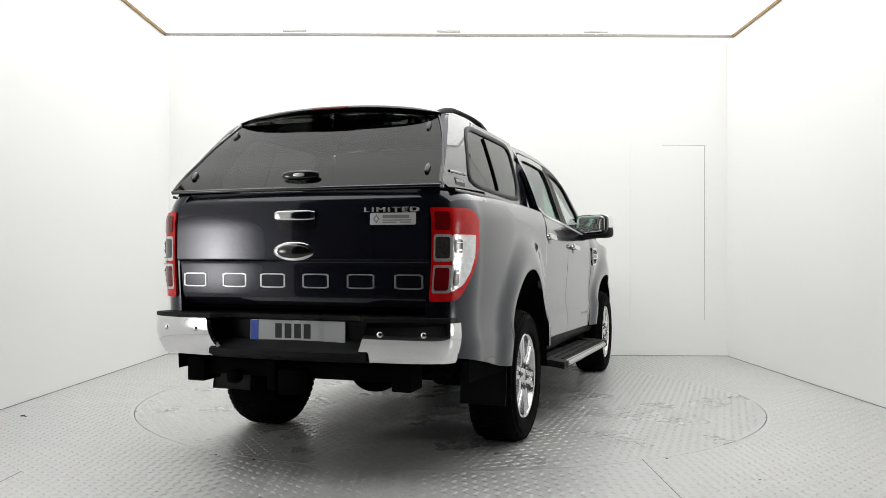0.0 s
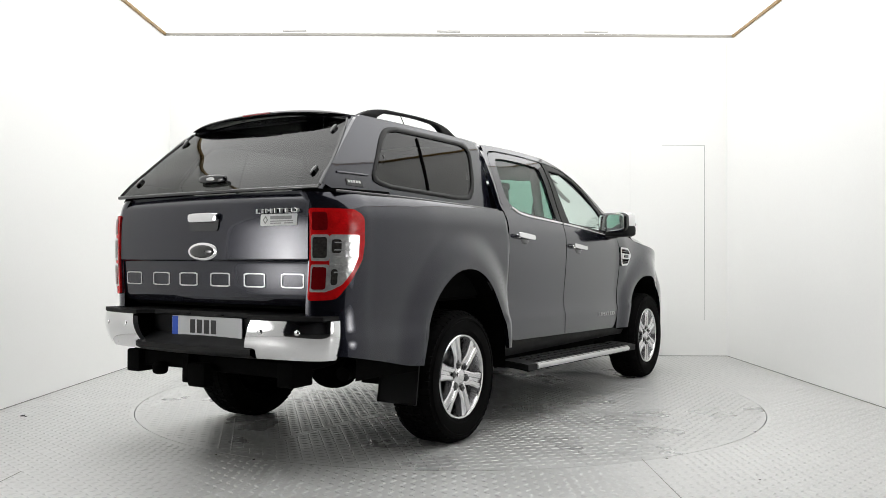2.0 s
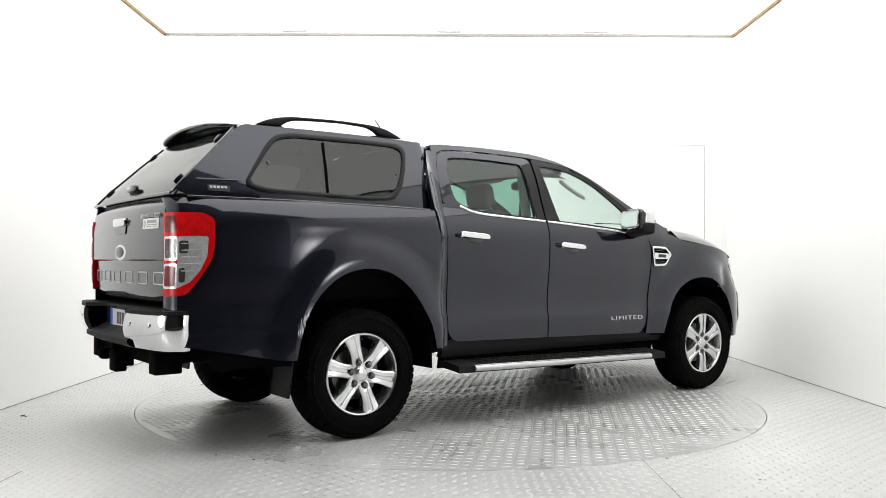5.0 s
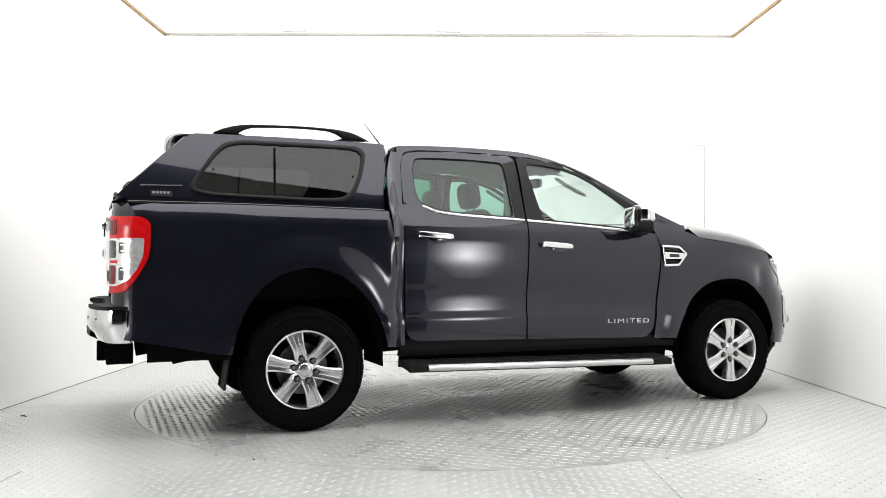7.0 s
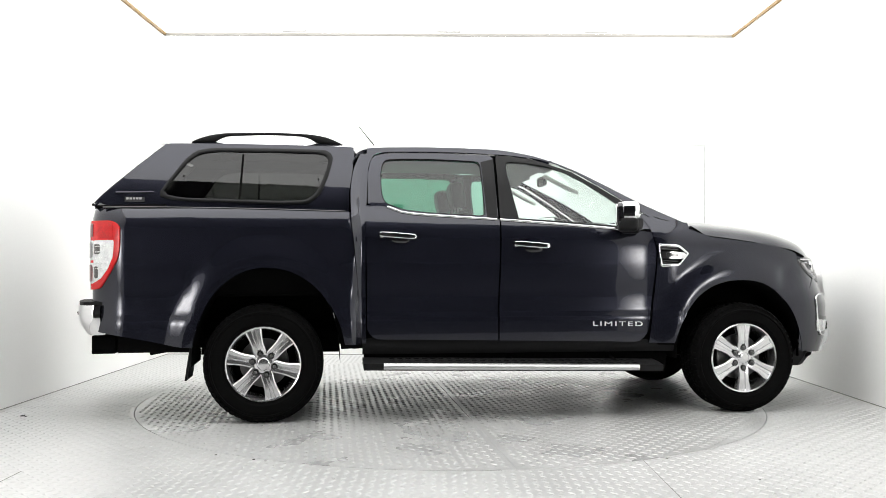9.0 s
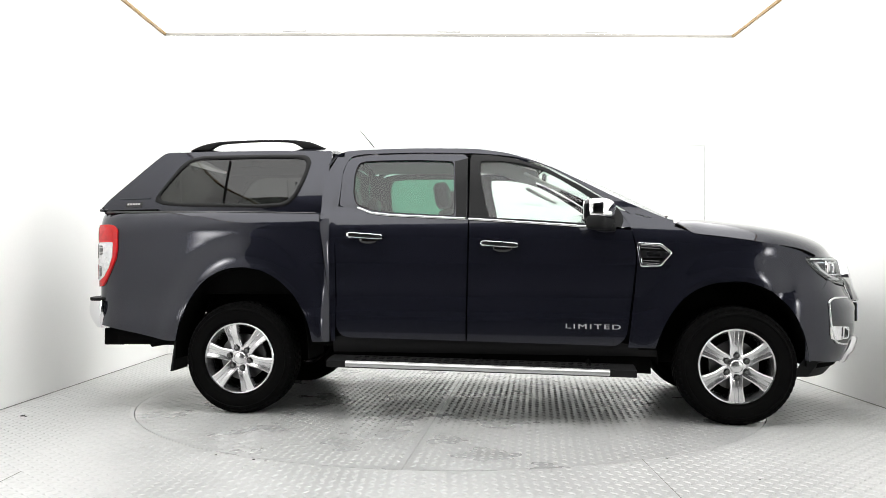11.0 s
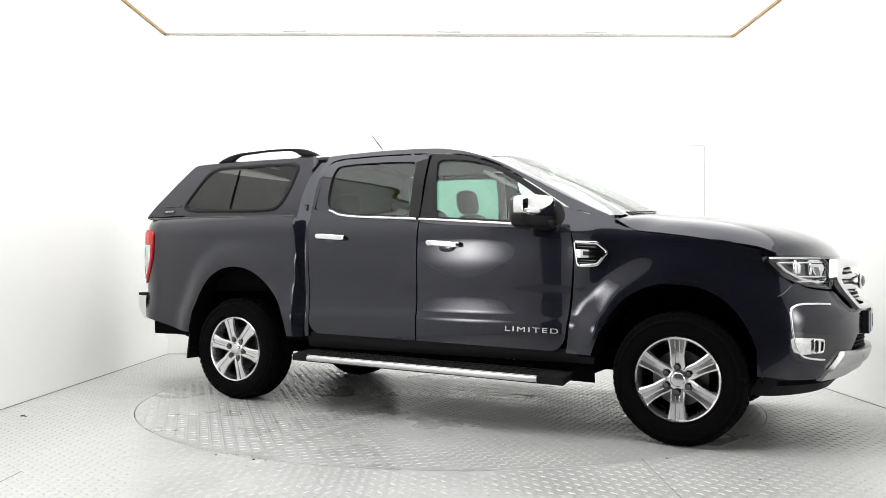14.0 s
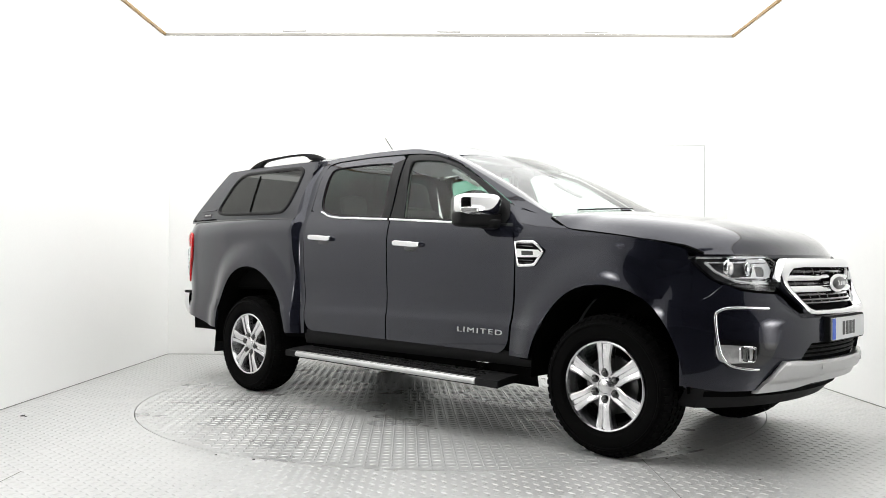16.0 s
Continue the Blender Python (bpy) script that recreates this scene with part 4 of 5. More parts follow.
    sheet("cab_back", lambda u, v: (-1.02, u * 0.84, 0.50 + 0.85 * v), span(-1, 1, 6), span(0, 1, 4), M_UNDER, body)

    # bonnet
    E = [(0, 1.262), (0.08, 1.226), (0.15, 1.197), (0.36, 1.177), (0.68, 1.143), (0.93, 1.098), (1.0, 1.060)]
    CR = [(0, 0.045), (0.08, 0.085), (0.15, 0.112), (0.36, 0.110), (0.68, 0.094), (0.86, 0.068), (0.95, 0.036), (1.0, 0.0)]

    def hood(u, v):
        s, w = u, v
        a = abs(s)
        xr = 1.245 + 0.165 * (1 - a ** 2.2)
        yE = W(1.245 + 0.815 * w, 1.16) - 0.035
        y = s * yE
        zf = 1.06
        xf = front(min(abs(y), 0.812), 1.062)[0] - 0.008
        x = xr + (xf - xr) * w
        bulge = 0.005 * (smooth(0.62, 0.45, a) - 0.6 * smooth(0.36, 0.22, a)) * smooth(0.02, 0.2, w) * smooth(1.0, 0.8, w)
        return (x, y, sm(E, w) + sm(CR, w) * (1 - a ** 8.0) + bulge)
    sheet("bonnet", hood, span(-1, 1, 56), span(0, 0.90, 24) + span(0.915, 1.0, 8), M_PAINT, T, 0.025, lambda v: (0, 0, -1))

    for S in (-1, 1):
        tube("bonnet_gap", [(lambda p: (p[0], p[1] + S * 0.010, p[2] + 0.004))(hood(S, w)) for w in span(0, 1, 30)], 0.008, M_UNDER, body, n=6)
    # ---- front end ----
    fascia = sheet("front_backing", lambda u, v: front(u * 0.80, 0.36 + 0.69 * v, -0.045), [math.copysign(abs(s) ** 0.7, s) for s in span(-1, 1, 40)], span(0, 1, 14), M_UNDER, body)

    def bump_zt(y):
        return sm([(0, 0.764), (0.43, 0.768), (0.47, 0.81), (0.515, 0.862), (0.60, 0.868), (0.70, 0.882), (0.755, 0.910), (0.785, 0.87), (0.81, 0.840), (0.87, 0.838)], abs(y))

    def bump_zb(y):
        return sm([(0, 0.622), (0.385, 0.622), (0.415, 0.545), (0.50, 0.535), (0.55, 0.52), (0.60, 0.44), (0.645, 0.395), (0.75, 0.395), (0.87, 0.42)], abs(y))
    ys = [math.sin(radians(a)) for a in span(-90, 90, 70)]

    def front_y(x, z):
        """Half-width of the front at x, z."""
        w = 0.818 + 0.055 * smooth(1.02, 0.75, z)
        q = min(1.0, max(0.0, (x - 1.93) / (sm(X0, z) - 1.93)))
        return w * (1 - q ** (1 / 0.47)) ** (1 / 2.15)

    def bumper(u, v):
        z = bump_zb(u * 0.84) + (bump_zt(u * 0.84) - bump_zb(u * 0.84)) * v
        u = u * front_y(2.055, z)
        ledge = 0.008 * smooth(0.70, 0.735, z) * smooth(0.80, 0.775, z) * smooth(0.75, 0.5, abs(u))
        x, y, z = front(u, z)
        return (x + ledge, y, z)
    fb = sheet("front_bumper", bumper, ys, span(0, 1, 34), M_PAINT, T, 0.03, lambda v: (-1, 0, 0))
    for S in (-1, 1):
        # bumper side that meets the arch
        def bside(u, v, S=S):
            z = 0.405 + 0.43 * v
            xa = AF[0] + AF[2] * max(0.0, 1 - ((z - AF[1]) / AF[3]) ** 2) ** (1 / 2.25)
            x = xa + (2.058 - xa) * u
            k = smooth(1.80, 1.95, x)
            return (x, S * (W(x, z) * (1 - k) + front_y(x, z) * k), z)
        sheet("bumper_side", bside, span(0, 1, 10), span(0, 1, 20), M_PAINT, fb, 0.02, inward)
        # fog-lamp recess with chrome bracket
        FP = lambda y, z, o=0.0, S=S: front(S * y, z, o)
        rc = pad("fog_lamp_recess", [(0.808, 0.655), (0.72, 0.640), (0.585, 0.628), (0.615, 0.55), (0.66, 0.515), (0.77, 0.512), (0.806, 0.565)], FP, M_GLOSS, fb, off=0.005, lip=0.01, n=48)
        tube("fog_trim", flow([FP(y, z, 0.004) for y, z in ((0.600, 0.797), (0.70, 0.800), (0.765, 0.797), (0.797, 0.775), (0.804, 0.738), (0.803, 0.67), (0.795, 0.590), (0.780, 0.545), (0.755, 0.518), (0.70, 0.505), (0.66, 0.502))]), 0.0070, M_CHROME, rc, n=8, label="chrome bracket strip")
        fl = pad("fog_lamp", rounded([(0.808, 0.624), (0.69, 0.616), (0.69, 0.538), (0.785, 0.532), (0.803, 0.56)], 0.015, 3), FP, M_CLEARLAMP, rc, off=0.010, lip=0.012, n=40, label="clear fog lamp")
        ring("fog_rim", rounded([(0.745, 0.618), (0.688, 0.616), (0.688, 0.538), (0.742, 0.538)], 0.012, 3), rounded([(0.737, 0.609), (0.697, 0.607), (0.697, 0.547), (0.735, 0.547)], 0.010, 3), lambda a, b, o, FP=FP: FP(a, b, o + 0.018), M_CHROME, fl, n=40, k=3, lip=0.012, rise=0.004)
        lump("fog_bulb", FP(0.716, 0.577, 0.012), (0.010, 0.036, 0.058), M_GLOSS, fl, 0.5, 0.5, n=16, m=10)
        pad("lamp_corner", [(0.70, 0.880), (0.745, 0.905), (0.775, 0.950), (0.800, 1.035), (0.815, 1.00), (0.836, 0.90), (0.848, 0.835), (0.74, 0.83)], FP, M_PAINT, fb, off=-0.005, lip=0.004, centre=(0.785, 0.885))
        # wing tip between the wing's edge and the lamp
        def wing_tip(u, v, S=S):
            z = 0.832 + 0.205 * v
            xa = min(2.068, 2.04 + (1.06 - z) / 3.2) - 0.006
            a = Vector((xa, S * (wing_width(xa, z) - 0.001), z))
            b = Vector(front(S * (sm([(0.832, 0.848), (0.90, 0.836), (1.00, 0.815), (1.035, 0.800)], z) - 0.010), z, -0.008))
            return tuple(a.lerp(b, u))
        sheet("wing_tip", wing_tip, span(0, 1, 6), span(0, 1, 12), M_PAINT, body, 0.004, inward)
        # headlamp
        hl = rounded([(0.803, 1.048), (0.76, 1.056), (0.62, 1.060), (0.505, 1.058), (0.470, 1.02), (0.490, 0.965), (0.522, 0.874), (0.60, 0.880), (0.70, 0.893), (0.765, 0.930)], 0.02, 2)
        ch = (0.64, 0.985)
        lampb = pad("headlamp", hl, lambda y, z, o, S=S: front(S * y, z, o - 0.030), M_HOUSING, T, off=0.0, lip=0.02, n=64, centre=ch, label="clear projector headlamp with chrome inside")
        ring("headlamp_rim", hl, [(ch[0] + (y - ch[0]) * 0.955, ch[1] + (z - ch[1]) * 0.91) for y, z in hl], FP, M_GLOSS, lampb, n=64, k=2, lip=0.03, centre=ch)
        pad("inner_reflector", rounded([(0.612, 1.040), (0.510, 1.040), (0.492, 0.975), (0.528, 0.900), (0.612, 0.900)], 0.015, 2), lambda y, z, o, S=S: front(S * y, z, o - 0.02), M_CHROME, lampb, off=0, lip=0.01, n=32, dome=-0.012)
        bx = front(S * 0.695, 0.99, -0.022)
        lump("projector", bx, (0.04, 0.085, 0.095), M_CHROME, lampb, 1, 1, n=20, m=12)
        lump("projector_lens", front(S * 0.695, 0.99, -0.006), (0.03, 0.058, 0.066), M_CLEARLAMP, lampb, 1, 1, n=20, m=12)
        lump("projector", front(S * 0.615, 0.985, -0.022), (0.035, 0.065, 0.080), M_CHROME, lampb, 1, 1, n=20, m=12)
        tube("lamp_brow", [FP(y_, 1.044, -0.004) for y_ in span(0.52, 0.785, 10)], 0.006, M_CHROME, lampb, n=6, label="chrome upper strip")
        for z_ in (1.020, 0.945, 0.915):
            tube("lamp_fin", [FP(y_, z_, -0.012) for y_ in span(0.52, 0.76 if z_ > 1 else 0.72, 8)], 0.005, M_CHROME, lampb, n=6)
        tube("light_strip", [FP(y, z, -0.010) for y, z in ((0.765, 1.02), (0.745, 0.975), (0.69, 0.928), (0.60, 0.912))], 0.008, M_CLEARLAMP, lampb, n=6)
        cov = pad("lamp_cover", hl, FP, G_LENS, lampb, off=0.002, lip=0.0, n=64, centre=ch, dome=0.004, label="clear cover")
        cov.visible_shadow = False

    # grille
    GP = lambda y, z, o=0.0: front(y, z, o)
    go = rounded([(-0.540, 0.930), (-0.455, 1.043), (0.455, 1.043), (0.540, 0.930), (0.415, 0.765), (-0.415, 0.765)], 0.03, 3)
    cg = (0.0, 0.925)
    gi = rounded([(-0.500, 0.928), (-0.425, 0.998), (0.425, 0.998), (0.500, 0.928), (0.390, 0.785), (-0.390, 0.785)], 0.03, 3)
    gr = pad("grille", gi, lambda y, z, o: GP(y, z, o - 0.020), M_UNDER, T, off=0, lip=0.02, n=96, centre=cg, label="black grille with chrome frame and bars")
    ring("grille_frame", go, gi, lambda y, z, o: GP(y, z, o + 0.045), M_CHROME, gr, n=120, k=5, lip=0.04, centre=cg, rise=0.008)
    for z, hh in ((0.945, 0.030), (0.888, 0.030)):
        ws_ = sm([(0.797, 0.405), (0.932, 0.497), (1.012, 0.420)], z) - 0.005
        for sgn in (-1, 1):
            sheet("grille_bar", lambda u, v, z=z, hh=hh, sgn=sgn: GP(sgn * u, z - hh / 2 + hh * v, 0.016 + 0.010 * math.sin(math.pi * v)), span(0.07, ws_, 14), span(0, 1, 5), M_CHROME, gr, 0.02, lambda v: (-1, 0, 0))
    for z in (0.975, 0.915, 0.858, 0.832, 0.815):
        ws_ = sm([(0.797, 0.405), (0.932, 0.497), (1.012, 0.420)], z) - 0.012
        tube("grille_slat", [GP(y, z, -0.004) for y in span(-ws_, ws_, 24)], 0.007, M_GLOSS, gr, n=6)
    for k in range(-4, 5):
        if k:
            tube("grille_rib", [GP(k * 0.095, z, -0.006) for z in span(0.81, 0.995, 6)], 0.006, M_GLOSS, gr, n=6)
    em = lump("emblem", GP(0, 0.914, 0.034), (0.03, 0.235, 0.098), M_CHROME, gr, 1, 1, label="oval chrome emblem")
    lump("emblem_field", GP(0, 0.914, 0.044), (0.028, 0.195, 0.068), M_STEEL, em, 1, 1)
    for y in (-0.045, -0.015, 0.015, 0.045):
        lump("emblem_bar", GP(y, 0.914, 0.056), (0.008, 0.018, 0.026), M_CHROME, em, 0.6, 0.6, n=10, m=6)
    # front plate
    def plate(nm, place, z0, z1, half, parent, flip):
        p = pad(nm, rounded([(-half, z0), (half, z0), (half, z1), (-half, z1)], 0.008, 2), place, M_PLATE, parent, off=0.004, lip=0.008, n=80, k=4, label="white number plate with blue band")
        sg = 1 if flip else -1
        b0, b1 = sg * half, sg * (half - 0.045)
        pad("blue_band", [(b0 * 0.99, z0 + 0.003), (b1, z0 + 0.003), (b1, z1 - 0.003), (b0 * 0.99, z1 - 0.003)], place, M_BLUE, p, off=0.0055, lip=0.002, n=24, k=2)
        zc = (z0 + z1) / 2
        for k in range(4):
            y = sg * (0.10 - k * 0.052)
            pad("plate_bar", [(y - 0.018, zc - 0.035), (y + 0.018, zc - 0.035), (y + 0.018, zc + 0.035), (y - 0.018, zc + 0.035)], place, M_INK, p, off=0.0055, lip=0.002, n=24, k=2)
        return p
    holder = sheet("plate_holder", lambda u, v: (front(u, 0.69)[0] * 0 + 2.552 - 0.10 * u * u, u, 0.622 + 0.128 * v), span(-0.275, 0.275, 10), span(0, 1, 4), M_BLACK, T, 0.05, lambda v: (-1, 0, 0))
    plate("number_plate", lambda y, z, o=0.0: (2.556 - 0.10 * y * y + o, y, z), 0.630, 0.742, 0.262, holder, False)
    # lower grille, skid and apron
    lg = sheet("lower_grille", lambda u, v: front(u, 0.530 + 0.095 * v, -0.03), span(-0.42, 0.42, 24), span(0, 1, 4), M_UNDER, T)
    for z in (0.555, 0.578, 0.60):
        tube("grille_slat", [front(y, z, -0.026) for y in span(-0.41, 0.41, 24)], 0.006, M_BLACK, lg, n=6)
    def skid(u, v):
        """Trapezoid trim: wide at its foot, with a ledge below its flat face."""
        half = 0.645 - 0.098 * v ** 1.2
        y = half * u
        zb = sm([(0, 0.420), (0.30, 0.415), (0.45, 0.395), (0.645, 0.383)], abs(y))
        zt = sm([(0, 0.535), (0.38, 0.535), (0.47, 0.540), (0.645, 0.537)], abs(y))
        z = zb + (zt - zb) * v
        return front(y, z, 0.016 + 0.014 * smooth(0.28, 0.40, v) - 0.010 * smooth(0.85, 1.0, v))
    sheet("skid_plate", skid, span(-1, 1, 60), span(0, 1, 16), M_SKID, T, 0.03, lambda v: (-1, 0, 0), "silver lower bumper trim")
    for y in (-0.30, 0.30):
        lump("parking_sensor", front(y, 0.50, 0.030), (0.008, 0.026, 0.026), M_SKID, fb, 1, 1, n=14, m=8)
    sheet("front_apron", lambda u, v: front(u, 0.300 + 0.125 * v, -0.03 - 0.05 * (1 - v)), span(-0.80, 0.80, 40), span(0, 1, 5), M_BLACK, T, 0.10, lambda v: (-1, 0, 0))

    # ---- rear end ----
    def gate(u, v):
        y, z = u, 0.822 + 0.553 * v
        x = sm([(0.82, -2.655), (0.86, -2.678), (1.02, -2.684), (1.034, -2.686), (1.046, -2.700), (1.20, -2.700), (1.32, -2.690), (1.375, -2.655)], z) + 0.026 * (y / 0.69) ** 2 - 0.010
        return (x, y, z)

    def GT(y, z, o=0.0):
        p = gate(y, (z - 0.822) / 0.553)
        return (p[0] - o, p[1], p[2])
    tg = sheet("tailgate", gate, span(-0.688, 0.688, 30), [(z - 0.822) / 0.553 for z in (span(0.822, 1.02, 14) + span(1.026, 1.05, 8) + span(1.07, 1.30, 14) + span(1.315, 1.375, 8))], M_PAINT, T, 0.03, lambda v: (1, 0, 0))
    hb = pad("handle_recess", rounded([(-0.115, 1.188), (0.085, 1.188), (0.100, 1.282), (-0.125, 1.282)], 0.02, 3), GT, M_GLOSS, tg, off=0.006, lip=0.008)
    lump("tailgate_handle", (-2.716, -0.012, 1.257), (0.032, 0.225, 0.048), M_CHROME, tg, 0.4, 0.45, label="chrome tailgate handle")
    ob = lump("emblem", (-2.705, 0.0, 1.085), (0.03, 0.232, 0.096), M_CHROME, tg, 1, 1, label="oval chrome emblem with dark field")
    lump("emblem_field", (-2.711, 0.0, 1.085), (0.03, 0.185, 0.070), M_GLOSS, ob, 1, 1)
    # product lettering as plain outlined blocks
    for k, y in enumerate((0.585, 0.345, 0.125, -0.110, -0.345, -0.585)):
        o_ = [(y - 0.070, 0.908), (y + 0.070, 0.908), (y + 0.070, 0.978), (y - 0.070, 0.978)]
        i_ = [(y - 0.062, 0.914), (y + 0.062, 0.914), (y + 0.062, 0.972), (y - 0.062, 0.972)]
        ring("outlined_block", o_, i_, lambda a, b, o: GT(a, b, o + 0.003), M_SKID, tg, n=32, k=1, lip=0.003, label="outlined silver block")
    m = Matrix.Translation((-2.696, -0.505, 1.278)) @ pose(0, 0, 0, 90, 0, -90)
    letters("lettering", "LIMITED", 0.031, M_SILVER, tg, m, 0.010, 2.05, "raised chrome letters")
    stk = pad("sticker", rounded([(-0.400, 1.208), (-0.625, 1.208), (-0.625, 1.264), (-0.400, 1.264)], 0.006, 2), GT, M_STICKER, tg, off=0.003, lip=0.004, n=48, label="white dealer sticker with grey print")
    for y0, y1, z0, z1, mt in ((-0.463, -0.593, 1.238, 1.254, M_GREYTEXT), (-0.463, -0.603, 1.227, 1.232, M_GREYTEXT), (-0.463, -0.53, 1.217, 1.222, M_GREYTEXT), (-0.55, -0.603, 1.217, 1.222, M_GREYTEXT)):
        pad("print_bar", [(y0, z0), (y1, z0), (y1, z1), (y0, z1)], GT, mt, stk, off=0.0045, lip=0.002, n=16, k=1)
    ring("print_mark", [(-0.416, 1.236), (-0.432, 1.257), (-0.448, 1.236), (-0.432, 1.215)], [(-0.422, 1.236), (-0.432, 1.248), (-0.442, 1.236), (-0.432, 1.224)], lambda a, b, o: GT(a, b, o + 0.0045), M_GREYTEXT, stk, n=16, k=1, lip=0.001)

    # rear bumper middle
    def bmid(u, v):
        # across: u; along the section: v
        sec = [(-2.66, 0.776), (-2.715, 0.776), (-2.738, 0.770), (-2.740, 0.760), (-2.728, 0.752), (-2.722, 0.66), (-2.79, 0.630), (-2.845, 0.615), (-2.845, 0.590), (-2.80, 0.568), (-2.62, 0.560)]
        t = v * (len(sec) - 1)
        i = min(int(t), len(sec) - 2)
        f = t - i
        x, z = sec[i][0] + (sec[i + 1][0] - sec[i][0]) * f, sec[i][1] + (sec[i + 1][1] - sec[i][1]) * f
        return (x + 0.035 + 0.02 * (u / 0.4) ** 2, u, z)
    rb = sheet("rear_bumper", bmid, span(-0.42, 0.42, 16), span(0, 1, 30), M_BLACK, T)
    sheet("bumper_step", lambda u, v: (-2.50 - (0.318 * math.cos(math.asin(u / 0.846)) ** 0.42) * v * (0.64 + 0.36 * smooth(0.33, 0.42, abs(u))), u, 0.776 + 0.004 * v), [0.80 * math.sin(radians(a)) for a in span(-88, 88, 40)], span(0, 1, 4), M_BLACK, rb, 0.02, lambda v: (0, 0, -1))
    sheet("bumper_backing", lambda u, v: (-2.50 - (0.175 * math.cos(math.asin(u / 0.846)) ** 0.5), u * 0.97, 0.57 + 0.20 * v), [0.82 * math.sin(radians(a)) for a in span(-85, 85, 40)], span(0, 1, 3), M_UNDER, rb)
    pr = plate("number_plate", lambda y, z, o=0.0: (-2.690 - o, y - 0.012, z), 0.650, 0.752, 0.258, rb, True)
    for y in (-0.12, 0.12):
        lump("plate_lamp", (-2.708, y, 0.764), (0.03, 0.06, 0.014), M_BLACK, rb, 0.6, 0.6, n=12, m=8)
    # tow bar
    tb = part("tow_bar", box_bm((-2.66, -0.60, 0.47), (-2.56, 0.60, 0.55), 0.01), M_UNDER, T, "black steel tow bar")
    for S in (-1, 1):
        part("bar_end", box_bm((-2.70, S * 0.56 - 0.05, 0.435), (-2.56, S * 0.56 + 0.05, 0.555), 0.008), M_UNDER, tb)
    part("hitch_plate", box_bm((-2.75, -0.06, 0.40), (-2.68, 0.06, 0.52), 0.01), M_UNDER, tb)
    part("hitch_bracket", box_bm((-2.72, 0.09, 0.41), (-2.60, 0.14, 0.56), 0.01), M_UNDER, tb)
    lump("socket", (-2.70, 0.33, 0.47), (0.08, 0.07, 0.07), M_UNDER, tb, 0.7, 0.7, n=14, m=10)

    # ---- canopy top, back glass and spoiler ----
    def ctop(u, v):
        x, s = u, v
        ze = sm([(-2.24, 1.778), (-1.86, 1.784), (-1.50, 1.778), (-1.04, 1.766)], x) - 0.002
        d = ze - 1.36
        we = 0.771 - 0.22 * d - 0.24 * d * d - (0.015 * ((-x - 1.9) / 0.58) ** 1.6 if x < -1.9 else 0)
        zc = sm([(-2.24, 1.835), (-1.9, 1.850), (-1.5, 1.848), (-1.12, 1.838), (-1.04, 1.80)], x)
        return (x, s * we, ze + (zc - ze) * (1 - abs(s) ** 2.8))
    sheet("canopy_roof", ctop, span(-2.250, -1.045, 24), [math.copysign(abs(s) ** 0.8, s) for s in span(-1, 1, 40)], M_PAINT, T, 0.02, lambda v: (0, 0, -1))

    def cback(u, v, o=0.0):
        s = u
        z = 1.378 + 0.402 * v
        w = sm([(1.36, 0.738), (1.45, 0.722), (1.60, 0.672), (1.70, 0.625), (1.78, 0.575)], z)
        xc = sm([(1.36, -2.702), (1.48, -2.606), (1.625, -2.464), (1.755, -2.325), (1.80, -2.28)], z)
        xe = sm([(1.36, -2.685), (1.48, -2.585), (1.625, -2.44), (1.755, -2.295), (1.80, -2.250)], z)
        return (xe + (xc - xe) * (1 - abs(s) ** 2.6) - o, s * w, z)
    gl = sheet("canopy_hatch", lambda u, v: cback(u, v), [math.copysign(abs(s) ** 0.75, s) for s in span(-1, 1, 40)], span(0.02, 0.97, 18), G_CANOPY, T, label="smoked glass canopy tailgate")
    gl.visible_shadow = False
    for S in (-1, 1):
        def cpil(u, v, S=S):
            p = Vector(cback(S, u))
            z = p.z
            d = z - 1.36
            x = p.x + 0.012
            wq = 0.771 - 0.22 * d - 0.24 * d * d - (0.015 * ((-x - 1.9) / 0.58) ** 1.6 if x < -1.9 else 0)
            q = Vector((x, S * wq, z))
            return p + (q - p) * v
        sheet("canopy_pillar", cpil, span(0, 1, 20), span(0, 1, 5), M_PAINT, T, 0.012, lambda v: (1, 0, 0))
        for u, v in ((S * 0.90, 0.82), (S * 0.90, 0.24)):
            p = cback(u, v, 0.008)
            lump("hatch_hinge", p, (0.02, 0.022, 0.060), M_GLOSS, gl, 0.7, 0.7, n=10, m=8, turn=pose(0, 0, 0, 0, 40, 0))
    tube("hatch_frame", [cback(u, 0.025, 0.002) for u in span(-1, 1, 30)], 0.010, M_GLOSS, gl, n=8)
    tube("hatch_edge", [cback(-1, v, 0.002) for v in span(0.05, 0.97, 12)], 0.006, M_GLOSS, gl, n=6)
    tube("hatch_edge", [cback(1, v, 0.002) for v in span(0.05, 0.97, 12)], 0.006, M_GLOSS, gl, n=6)
    hn = lump("hatch_handle", cback(0.0, 0.20, 0.022), (0.035, 0.20, 0.045), M_GLOSS, gl, 0.7, 0.7, label="black hatch handle")
    lump("lock", cback(0.0, 0.20, 0.036), (0.012, 0.07, 0.02), M_SKID, hn, 0.8, 0.8, n=12, m=8)

    def spoil(u, v):
        s = u
        w = 0.592
        f = 2 * math.pi * v
        xc = -2.242 - 0.036 * (1 - abs(s) ** 2.4)
        zc = 1.785 + 0.045 * (1 - abs(s) ** 2.2)
        t = 1 - 0.92 * abs(s) ** 7
        return (xc + 0.075 * math.cos(f) * (0.45 + 0.55 * t), s * w, zc + (0.019 * math.sin(f) + 0.004 * math.cos(f)) * t)
